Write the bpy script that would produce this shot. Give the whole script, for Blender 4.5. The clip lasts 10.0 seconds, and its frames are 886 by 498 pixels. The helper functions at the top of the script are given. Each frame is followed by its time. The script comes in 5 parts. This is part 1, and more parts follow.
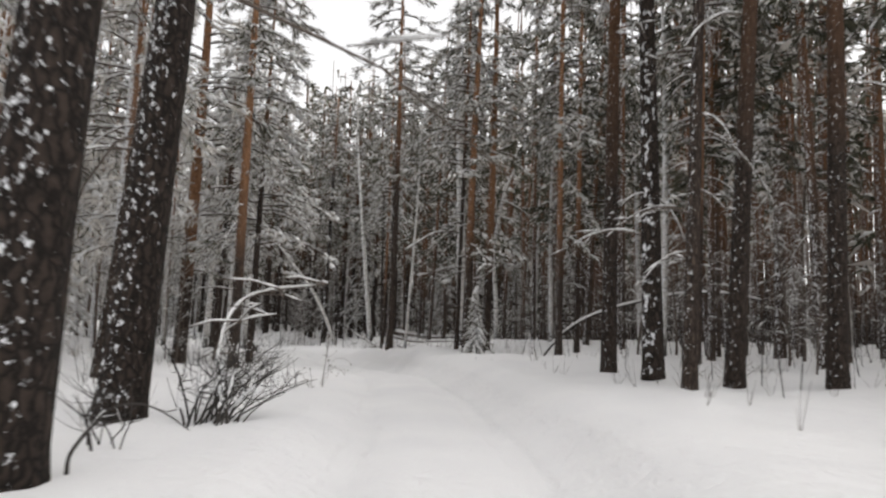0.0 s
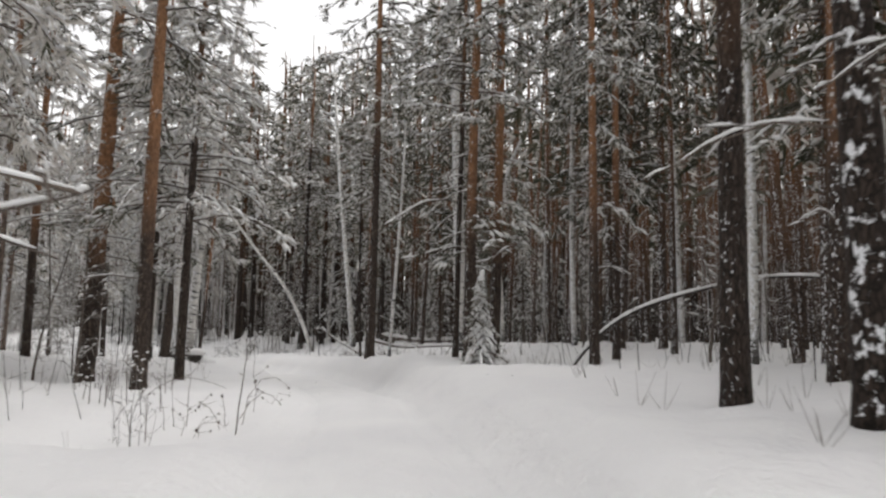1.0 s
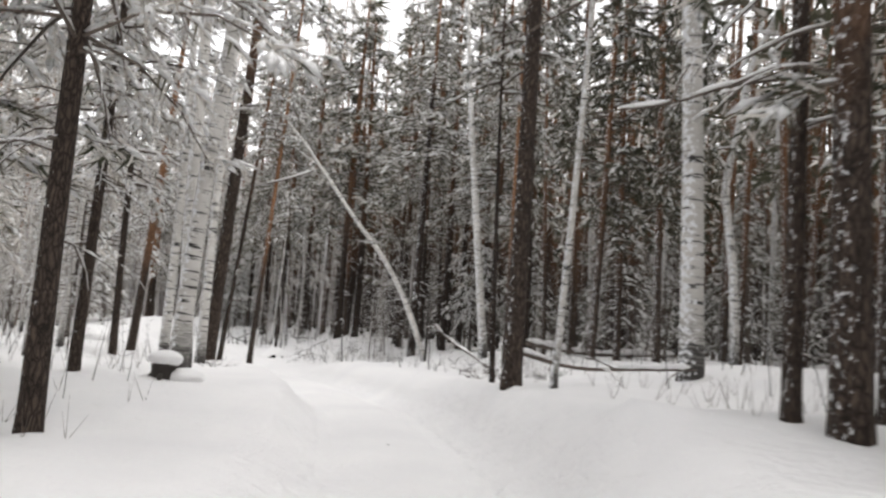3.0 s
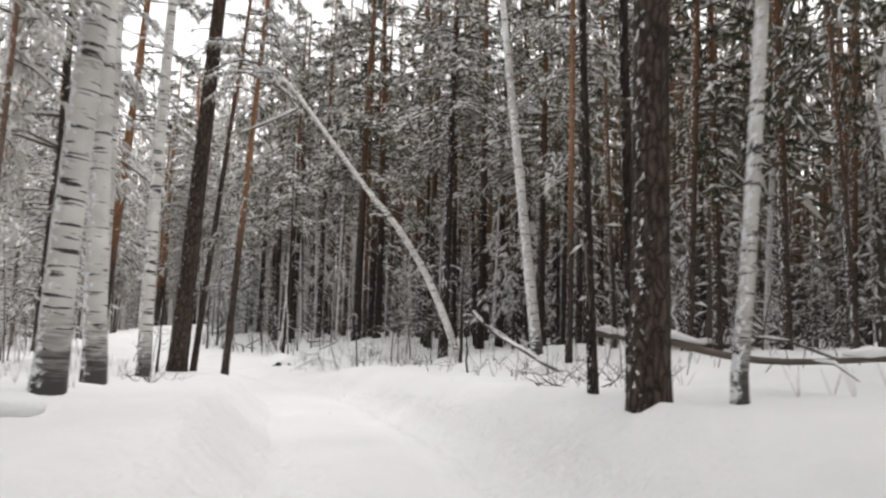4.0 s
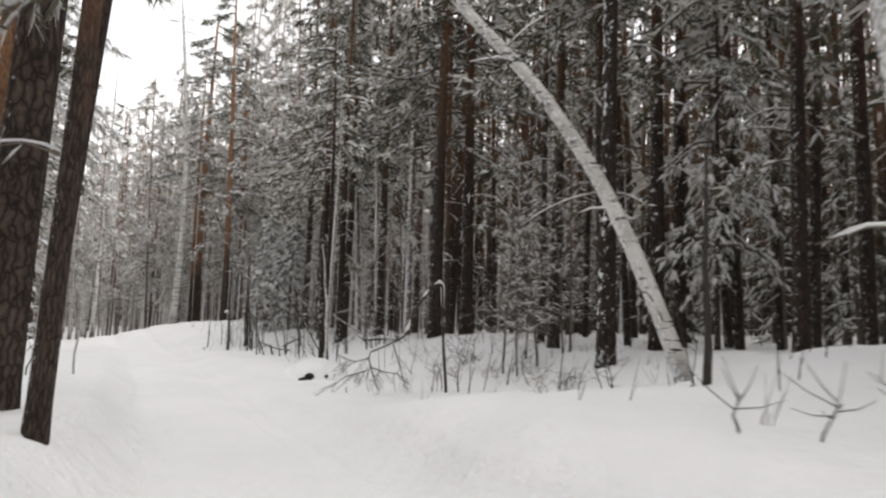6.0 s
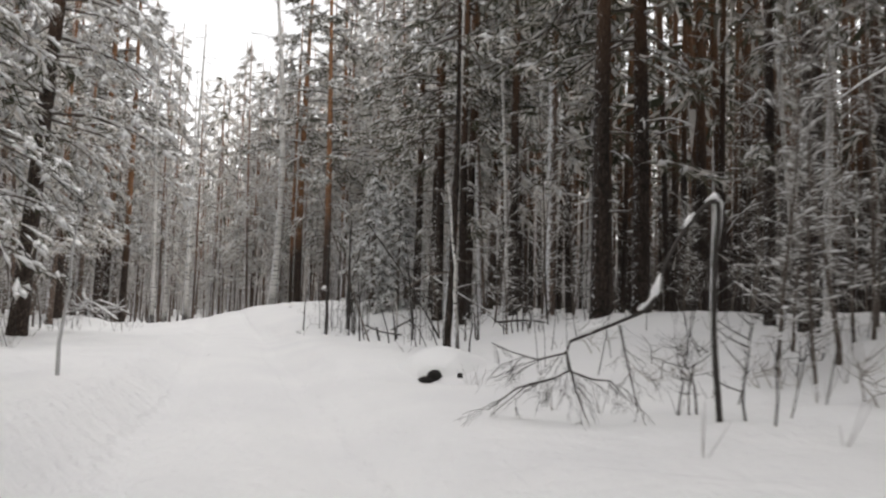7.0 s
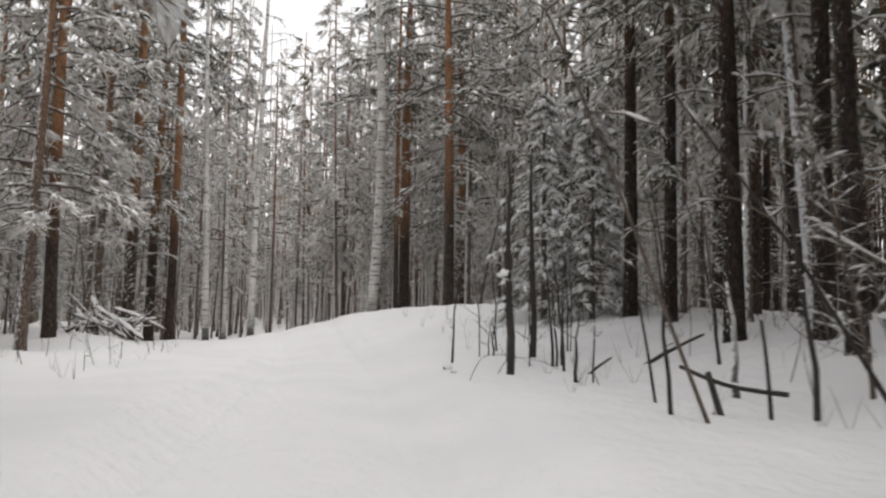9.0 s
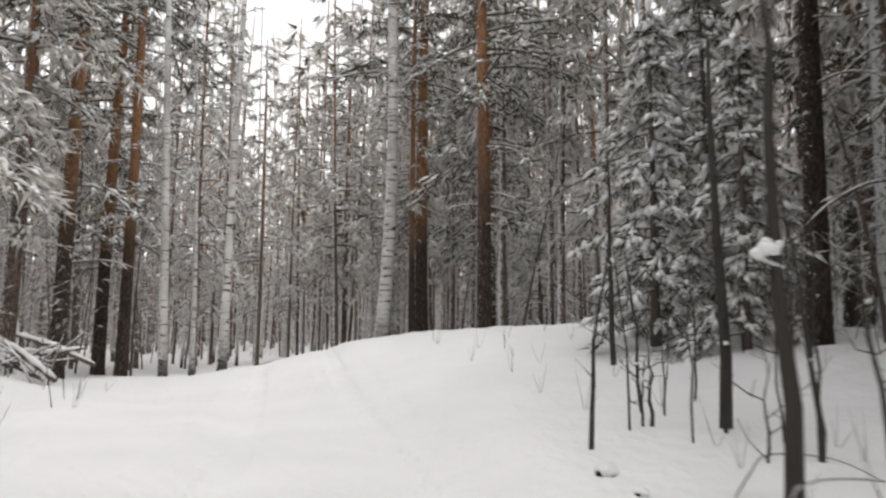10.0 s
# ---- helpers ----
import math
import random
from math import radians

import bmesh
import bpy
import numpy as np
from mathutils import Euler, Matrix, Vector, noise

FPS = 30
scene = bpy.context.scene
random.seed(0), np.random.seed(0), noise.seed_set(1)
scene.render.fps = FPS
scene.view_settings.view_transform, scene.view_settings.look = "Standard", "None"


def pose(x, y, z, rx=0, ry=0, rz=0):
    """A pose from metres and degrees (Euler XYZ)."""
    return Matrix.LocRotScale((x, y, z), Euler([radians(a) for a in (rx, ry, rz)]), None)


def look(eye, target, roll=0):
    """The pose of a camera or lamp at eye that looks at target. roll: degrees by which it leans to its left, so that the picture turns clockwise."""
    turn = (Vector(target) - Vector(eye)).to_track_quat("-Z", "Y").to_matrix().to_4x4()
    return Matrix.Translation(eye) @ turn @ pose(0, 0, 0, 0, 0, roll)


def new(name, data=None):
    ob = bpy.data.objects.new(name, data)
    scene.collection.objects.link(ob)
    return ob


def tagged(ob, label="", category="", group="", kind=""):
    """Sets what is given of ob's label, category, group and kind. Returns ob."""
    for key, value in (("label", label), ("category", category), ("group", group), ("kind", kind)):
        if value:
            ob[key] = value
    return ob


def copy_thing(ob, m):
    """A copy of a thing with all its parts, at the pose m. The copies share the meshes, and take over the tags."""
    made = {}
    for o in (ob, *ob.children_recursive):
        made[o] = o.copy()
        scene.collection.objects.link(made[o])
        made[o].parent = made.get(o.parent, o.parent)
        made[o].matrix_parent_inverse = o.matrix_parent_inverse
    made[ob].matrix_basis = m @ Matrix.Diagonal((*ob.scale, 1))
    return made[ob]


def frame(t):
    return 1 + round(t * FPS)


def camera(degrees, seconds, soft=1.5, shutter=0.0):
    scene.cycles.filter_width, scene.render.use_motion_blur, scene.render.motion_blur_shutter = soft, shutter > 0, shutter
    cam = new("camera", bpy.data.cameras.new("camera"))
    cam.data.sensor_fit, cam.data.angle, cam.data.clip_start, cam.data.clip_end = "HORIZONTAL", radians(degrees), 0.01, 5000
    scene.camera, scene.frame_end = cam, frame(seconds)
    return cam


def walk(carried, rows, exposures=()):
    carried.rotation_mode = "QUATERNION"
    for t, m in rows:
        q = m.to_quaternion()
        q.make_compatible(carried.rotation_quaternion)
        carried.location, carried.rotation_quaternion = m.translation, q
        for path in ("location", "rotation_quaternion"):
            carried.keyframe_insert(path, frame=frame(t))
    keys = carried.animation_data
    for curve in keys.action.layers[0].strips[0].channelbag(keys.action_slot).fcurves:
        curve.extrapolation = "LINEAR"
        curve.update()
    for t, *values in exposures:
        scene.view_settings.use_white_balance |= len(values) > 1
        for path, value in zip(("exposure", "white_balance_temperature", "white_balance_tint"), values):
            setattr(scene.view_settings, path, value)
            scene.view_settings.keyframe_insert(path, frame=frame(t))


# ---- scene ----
cam = camera(60.1, 10.0, soft=2.35, shutter=0.22)
# The drive: seconds, eye, point looked at, roll.
PATH = [
    (0, (0.0, 0.0, 1.3), (0.0, 1.987, 1.523), 2.1),
    (0.5, (0.005, 3.722, 1.197), (0.004, 5.708, 1.425), 2.3),
    (1, (0.091, 7.267, 1.3), (0.103, 9.253, 1.532), 1.3),
    (1.5, (-0.118, 10.914, 1.264), (-0.148, 12.902, 1.477), 1.8),
    (2, (-0.378, 14.562, 1.274), (-0.342, 16.548, 1.503), 3.0),
    (2.5, (-0.844, 18.047, 1.3), (-1.01, 20.024, 1.549), 3.3),
    (3, (-1.264, 21.501, 1.294), (-1.61, 23.456, 1.527), 4.0),
    (3.2, (-1.452, 22.408, 1.297), (-1.893, 24.341, 1.557), 3.3),
    (4.3, (-3.054, 30.064, 0.964), (-3.472, 32.006, 1.196), 1.3),
    (4.5, (-3.421, 31.31, 0.955), (-3.905, 33.227, 1.253), 2.9),
    (5, (-4.519, 34.423, 0.96), (-5.062, 36.337, 1.162), 2.4),
    (5.2, (-4.992, 35.68, 0.973), (-5.47, 37.613, 1.158), 0.8),
    (6.3, (-7.869, 42.026, 0.798), (-8.556, 43.888, 1.045), 1.8),
    (6.5, (-8.514, 43.247, 0.784), (-9.275, 45.085, 0.992), 1.5),
    (7, (-10.307, 46.14, 0.751), (-11.148, 47.945, 0.938), 1.6),
    (7.5, (-12.258, 48.629, 0.72), (-13.166, 50.399, 0.929), 1.5),
    (8, (-14.495, 51.276, 0.795), (-15.487, 52.996, 1.038), 2.0),
    (8.5, (-17.01, 54.442, 0.839), (-18.036, 56.14, 1.093), 1.8),
    (9, (-19.509, 57.281, 0.956), (-20.544, 58.981, 1.151), 0.9),
    (9.5, (-21.839, 59.909, 1.018), (-22.865, 61.614, 1.213), 1.4),
    (10, (-24.256, 62.915, 1.135), (-25.283, 64.613, 1.386), 0.6),
]
walk(cam, [(t, look(eye, target, roll)) for t, eye, target, roll in PATH],
     [(0.0, 0.82, 6600, 11), (0.5, 0.95, 6600, 11), (1.0, 0.92, 6600, 11), (1.5, 0.9, 6600, 11), (2.0, 1.17, 6600, 11), (3.0, 1.38, 6600, 11), (5.0, 1.25, 6600, 11), (7.0, 1.0, 6600, 11), (9.0, 0.95, 6600, 11), (10.0, 1.15, 6600, 11)])

# ---- light: overcast winter sky ----
world = bpy.data.worlds.new("overcast_sky")
scene.world = world
world.use_nodes = True
wn, wl = world.node_tree.nodes, world.node_tree.links
wn.clear()
sky = wn.new("ShaderNodeTexSky")
sky.sky_type, sky.sun_disc = "NISHITA", False
sky.sun_elevation, sky.sun_rotation = radians(70), radians(98)
cloud = wn.new("ShaderNodeHueSaturation")
cloud.inputs["Saturation"].default_value = 0.05
cloud.inputs["Value"].default_value = 1.0
sky_bg = wn.new("ShaderNodeBackground")
sky_bg.inputs["Strength"].default_value = 0.15
sky_out = wn.new("ShaderNodeOutputWorld")
wl.new(sky.outputs[0], cloud.inputs["Color"])
wl.new(cloud.outputs[0], sky_bg.inputs["Color"])
wl.new(sky_bg.outputs[0], sky_out.inputs["Surface"])
sun = new("sun", bpy.data.lights.new("sun", "SUN"))
sun.data.energy, sun.data.angle, sun.data.color = 0.5, radians(60), (1.0, 0.98, 0.95)
sun.matrix_world = look((20, -3, 60), (0, 0, 0))


# ---- materials ----
def material(name, rough=0.8):
    m = bpy.data.materials.new(name)
    m.use_nodes = True
    b = m.node_tree.nodes["Principled BSDF"]
    b.inputs["Roughness"].default_value = rough
    return m, m.node_tree.nodes, m.node_tree.links, b


def node(nodes, kind, **inputs):
    n = nodes.new(kind)
    for key, value in inputs.items():
        n.inputs[key.replace("_", " ")].default_value = value
    return n


def ramp(nodes, links, source, stops):
    r = nodes.new("ShaderNodeValToRGB")
    while len(r.color_ramp.elements) < len(stops):
        r.color_ramp.elements.new(0.5)
    for e, (at, c) in zip(r.color_ramp.elements, stops):
        e.position, e.color = at, (*c, 1) if len(c) == 3 else c
    links.new(source, r.inputs["Fac"])
    return r.outputs["Color"]


def mapped(nodes, links, scale, coords="Object"):
    tc = nodes.new("ShaderNodeTexCoord")
    mp = nodes.new("ShaderNodeMapping")
    mp.inputs["Scale"].default_value = scale
    links.new(tc.outputs[coords], mp.inputs["Vector"])
    return mp.outputs["Vector"]


def mixed(nodes, links, fac, a, b):
    m = nodes.new("ShaderNodeMix")
    m.data_type = "RGBA"
    for value, key in ((fac, 0), (a, 6), (b, 7)):
        if isinstance(value, (int, float)):
            m.inputs[key].default_value = value
        elif isinstance(value, tuple):
            m.inputs[key].default_value = (*value, 1)
        else:
            links.new(value, m.inputs[key])
    return m.outputs[2]


def bumped(nodes, links, bsdf, height, strength, distance):
    b = nodes.new("ShaderNodeBump")
    b.inputs["Strength"].default_value, b.inputs["Distance"].default_value = strength, distance
    links.new(height, b.inputs["Height"])
    links.new(b.outputs[0], bsdf.inputs["Normal"])


def math_node(nodes, links, op, a, b=None):
    m = nodes.new("ShaderNodeMath")
    m.operation = op
    for n, value in enumerate((a, b)):
        if value is None:
            continue
        if isinstance(value, (int, float)):
            m.inputs[n].default_value = value
        else:
            links.new(value, m.inputs[n])
    return m.outputs[0]


def snow_material(road=False):
    m, n, l, b = material("road_snow" if road else "snow", 0.55)
    v = mapped(n, l, (1, 1, 1))
    big = node(n, "ShaderNodeTexNoise", Scale=0.5, Detail=4.0)
    fine = node(n, "ShaderNodeTexNoise", Scale=14.0, Detail=6.0, Roughness=0.65)
    for t in (big, fine):
        l.new(v, t.inputs["Vector"])
    l.new(ramp(n, l, big.outputs[0], [(0.3, (0.82, 0.82, 0.825)), (0.7, (0.88, 0.88, 0.875))]), b.inputs["Base Color"])
    relief = math_node(n, l, "ADD", math_node(n, l, "MULTIPLY", big.outputs[0], 3.0), fine.outputs[0])
    if road:
        off = n.new("ShaderNodeAttribute")
        off.attribute_name = "off_road"
        crumble = node(n, "ShaderNodeTexNoise", Scale=1.7, Detail=5.0, Roughness=0.7)
        l.new(v, crumble.inputs["Vector"])
        lumps = node(n, "ShaderNodeTexNoise", Scale=4.5, Detail=3.0)
        l.new(v, lumps.inputs["Vector"])
        d = math_node(n, l, "ADD", off.outputs["Fac"], math_node(n, l, "MULTIPLY", math_node(n, l, "SUBTRACT", crumble.outputs[0], 0.5), 0.35))
        track = ramp(n, l, math_node(n, l, "MULTIPLY", math_node(n, l, "ADD", d, 3.0), 1 / 6.0), [
            (0.0, (0.5,) * 3), (0.20, (0.5,) * 3), (0.235, (0.8,) * 3), (0.27, (0.45,) * 3), (0.325, (0.55,) * 3), (0.338, (0.1,) * 3), (0.372, (0.12,) * 3),
            (0.39, (0.6,) * 3), (0.5, (0.5,) * 3), (0.60, (0.6,) * 3), (0.615, (0.1,) * 3), (0.65, (0.12,) * 3), (0.668, (0.7,) * 3), (0.72, (0.45,) * 3), (0.765, (0.95,) * 3), (0.80, (0.5,) * 3)])
        relief = math_node(n, l, "ADD", relief, math_node(n, l, "MULTIPLY", math_node(n, l, "MULTIPLY", track, math_node(n, l, "ADD", crumble.outputs[0], 0.1)), 3.2))
        relief = math_node(n, l, "ADD", relief, math_node(n, l, "MULTIPLY", lumps.outputs[0], 2.0))
    bumped(n, l, b, relief, 0.6, 0.035)
    return m


def windblown(n, l, b, colour, amount, coarse=22.0, drift=0.2):
    """Snow driven onto bark: specks, thicker on the side towards the weather."""
    v = mapped(n, l, (1, 1, 0.6))
    spots = node(n, "ShaderNodeTexNoise", Scale=coarse, Detail=5.0, Roughness=0.68)
    l.new(v, spots.inputs["Vector"])
    geo = n.new("ShaderNodeNewGeometry")
    side = n.new("ShaderNodeVectorMath")
    side.operation = "DOT_PRODUCT"
    side.inputs[1].default_value = (-0.75, -0.6, 0.35)
    l.new(geo.outputs["Normal"], side.inputs[0])
    mask = math_node(n, l, "ADD", spots.outputs[0], math_node(n, l, "MULTIPLY", side.outputs["Value"], drift))
    mask = ramp(n, l, mask, [(amount, (0, 0, 0)), (amount + 0.04, (1, 1, 1))])
    l.new(mixed(n, l, mask, colour, (0.8, 0.81, 0.83)), b.inputs["Base Color"])


def pine_bark(name, turn_low, turn_high, snow, warm=1.0, deep=1.0, drift=0.2, coarse=22.0):
    """Grey-brown plated bark below, thin orange bark above the turn heights (metres)."""
    m, n, l, b = material(name, 0.9)
    plates = node(n, "ShaderNodeTexVoronoi", Scale=20.0)
    plates.feature = "DISTANCE_TO_EDGE"
    warp = node(n, "ShaderNodeTexNoise", Scale=9.0, Detail=3.0)
    l.new(mapped(n, l, (1, 1, 0.6)), warp.inputs["Vector"])
    shift = n.new("ShaderNodeVectorMath")
    shift.operation = "MULTIPLY_ADD"
    shift.inputs[1].default_value = (0.09, 0.09, 0.12)
    l.new(warp.outputs["Color"], shift.inputs[0])
    l.new(mapped(n, l, (1, 1, 0.25)), shift.inputs[2])
    l.new(shift.outputs[0], plates.inputs["Vector"])
    b.inputs["Specular IOR Level"].default_value = 0.25
    grain = node(n, "ShaderNodeTexNoise", Scale=22.0, Detail=5.0)
    l.new(mapped(n, l, (1, 1, 0.4)), grain.inputs["Vector"])
    low = ramp(n, l, plates.outputs["Distance"], [(0.0, (0.012 * deep, 0.0095 * deep, 0.008 * deep)), (0.12, (0.042 * deep, 0.031 * deep, 0.025 * deep)), (0.5, (0.092 * deep, 0.068 * deep, 0.054 * deep))])
    high = ramp(n, l, grain.outputs[0], [(0.3, (0.13 * warm, 0.065 * warm, 0.034 * warm)), (0.7, (0.32 * warm, 0.17 * warm, 0.092 * warm))])
    sep = n.new("ShaderNodeSeparateXYZ")
    l.new(mapped(n, l, (1, 1, 1)), sep.inputs[0])
    patch = node(n, "ShaderNodeTexNoise", Scale=1.6, Detail=3.0)
    l.new(mapped(n, l, (1, 1, 0.5)), patch.inputs["Vector"])
    z = math_node(n, l, "ADD", sep.outputs["Z"], math_node(n, l, "MULTIPLY", patch.outputs[0], 4.0))
    mr = n.new("ShaderNodeMapRange")
    mr.inputs["From Min"].default_value, mr.inputs["From Max"].default_value = turn_low + 2, turn_high + 2
    l.new(z, mr.inputs["Value"])
    windblown(n, l, b, mixed(n, l, mr.outputs[0], low, high), snow, coarse, drift)
    bumped(n, l, b, plates.outputs["Distance"], 0.9, 0.03)
    return m


def birch_bark(name, snow=0.66):
    m, n, l, b = material(name, 0.7)
    dash = node(n, "ShaderNodeTexNoise", Scale=3.0, Detail=3.0, Roughness=0.6)
    l.new(mapped(n, l, (0.9, 0.9, 6.5)), dash.inputs["Vector"])
    tone = node(n, "ShaderNodeTexNoise", Scale=2.0, Detail=4.0)
    l.new(mapped(n, l, (1, 1, 1)), tone.inputs["Vector"])
    white = ramp(n, l, tone.outputs[0], [(0.3, (0.4, 0.385, 0.36)), (0.7, (0.68, 0.66, 0.63))])
    black = ramp(n, l, dash.outputs[0], [(0.585, (0, 0, 0)), (0.605, (1, 1, 1))])
    colour = mixed(n, l, black, white, (0.035, 0.032, 0.03))
    sep = n.new("ShaderNodeSeparateXYZ")
    l.new(mapped(n, l, (1, 1, 1)), sep.inputs[0])
    foot = math_node(n, l, "ADD", sep.outputs["Z"], math_node(n, l, "MULTIPLY", dash.outputs[0], 1.6))
    rough = ramp(n, l, math_node(n, l, "MULTIPLY", foot, 0.5), [(0.5, (1, 1, 1)), (0.75, (0, 0, 0))])
    colour = mixed(n, l, rough, colour, (0.05, 0.046, 0.042))
    windblown(n, l, b, colour, snow)
    bumped(n, l, b, dash.outputs[0], 0.4, 0.01)
    return m


def varied(name, dark, light, rough=0.8, scale=6.0):
    """A colour that varies from piece to piece and along each."""
    m, n, l, b = material(name, rough)
    geo = n.new("ShaderNodeNewGeometry")
    t = node(n, "ShaderNodeTexNoise", Scale=scale, Detail=4.0)
    l.new(mapped(n, l, (1, 1, 1)), t.inputs["Vector"])
    mix = math_node(n, l, "ADD", math_node(n, l, "MULTIPLY", geo.outputs["Random Per Island"], 0.5), math_node(n, l, "MULTIPLY", t.outputs[0], 0.5))
    l.new(ramp(n, l, mix, [(0.2, dark), (0.8, light)]), b.inputs["Base Color"])
    return m


def needle_material(name, bare, deep=1.0):
    """Grey-green and browned needles, a share of them white with rime."""
    m, n, l, b = material(name, 0.8)
    b.inputs["Specular IOR Level"].default_value = 0.2
    geo = n.new("ShaderNodeNewGeometry")
    t = node(n, "ShaderNodeTexNoise", Scale=0.7, Detail=3.0)
    l.new(mapped(n, l, (1, 1, 1)), t.inputs["Vector"])
    mix = math_node(n, l, "ADD", geo.outputs["Random Per Island"], math_node(n, l, "MULTIPLY", math_node(n, l, "SUBTRACT", t.outputs[0], 0.5), 0.4))
    stop = bare - 0.05
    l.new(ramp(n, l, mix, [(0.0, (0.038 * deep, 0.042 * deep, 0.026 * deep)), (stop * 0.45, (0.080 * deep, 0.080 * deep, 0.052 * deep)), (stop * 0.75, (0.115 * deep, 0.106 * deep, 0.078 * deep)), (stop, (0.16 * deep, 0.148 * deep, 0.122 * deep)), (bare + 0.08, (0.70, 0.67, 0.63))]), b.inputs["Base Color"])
    return m


SNOW = snow_material()
ROAD_SNOW = snow_material(True)
BARK = pine_bark("pine_bark", 2.8, 6.0, 0.76, 1.15, 1.3)
BARK_DARK = pine_bark("dark_pine_bark", 7.0, 12.0, 0.77, 1.0, 1.25)
BARK_SNOWY = pine_bark("snow_flecked_pine_bark", 7.0, 12.0, 0.615, deep=0.65, drift=0.06, coarse=23.0)
BARK_DUSTED = pine_bark("snow_dusted_pine_bark", 3.8, 9.0, 0.68, 0.6, 0.9, 0.08, 20.0)
BARK_PLASTERED = pine_bark("snow_plastered_bark", 12.0, 16.0, 0.64, deep=0.8, drift=0.1, coarse=11.0)
# Darker copy of the inner bark: the dense stand's shade put into colour.
SHADED_BARK = pine_bark("shaded_inner_bark", 5.0, 11.0, 0.77, 0.6, 0.85)
BIRCH = birch_bark("birch_bark")
BIRCH_SNOWY = birch_bark("snow_flecked_birch_bark", 0.63)
# Rimed bark, lightened further to put the haze of the far wood into colour.
RIMED_HAZE_BARK = pine_bark("rimed_hazed_pine_bark", 4.3, 9.0, 0.58, 1.0, 3.6)
# Inner-stand bark, much darker than the rimed one: shade put into colour.
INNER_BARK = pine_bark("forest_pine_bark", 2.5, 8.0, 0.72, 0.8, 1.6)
NEEDLES = needle_material("needles", 0.66, 1.15)
# Rime thickened and needles lightened to put bounced light into the colour.
FROST_LIT_NEEDLES = needle_material("rimed_lit_needles", 0.24, 1.4)
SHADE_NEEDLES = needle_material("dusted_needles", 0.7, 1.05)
# Needles darkened so the close-set stand's shade is held in their colour.
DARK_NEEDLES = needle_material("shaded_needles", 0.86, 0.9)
TWIG = varied("twig", (0.045, 0.035, 0.028), (0.15, 0.12, 0.098))
DARK_WOOD = varied("dark_wood", (0.016, 0.014, 0.012), (0.05, 0.042, 0.036))
FROSTED = varied("frosted_twig", (0.22, 0.21, 0.20), (0.62, 0.62, 0.62))
RIMED_TWIG = varied("rimed_twig", (0.15, 0.135, 0.12), (0.6, 0.58, 0.55))
# Near-black for lumps that give the shade inside hollows in the snow.
HOLLOW_BLACK = varied("hollow_black", (0.004, 0.0035, 0.003), (0.016, 0.013, 0.011), 0.95)
BUSH_TWIG = varied("grey_twig", (0.1, 0.095, 0.09), (0.3, 0.29, 0.28))
STRAW = varied("dry_stalk", (0.05, 0.04, 0.032), (0.17, 0.14, 0.115))


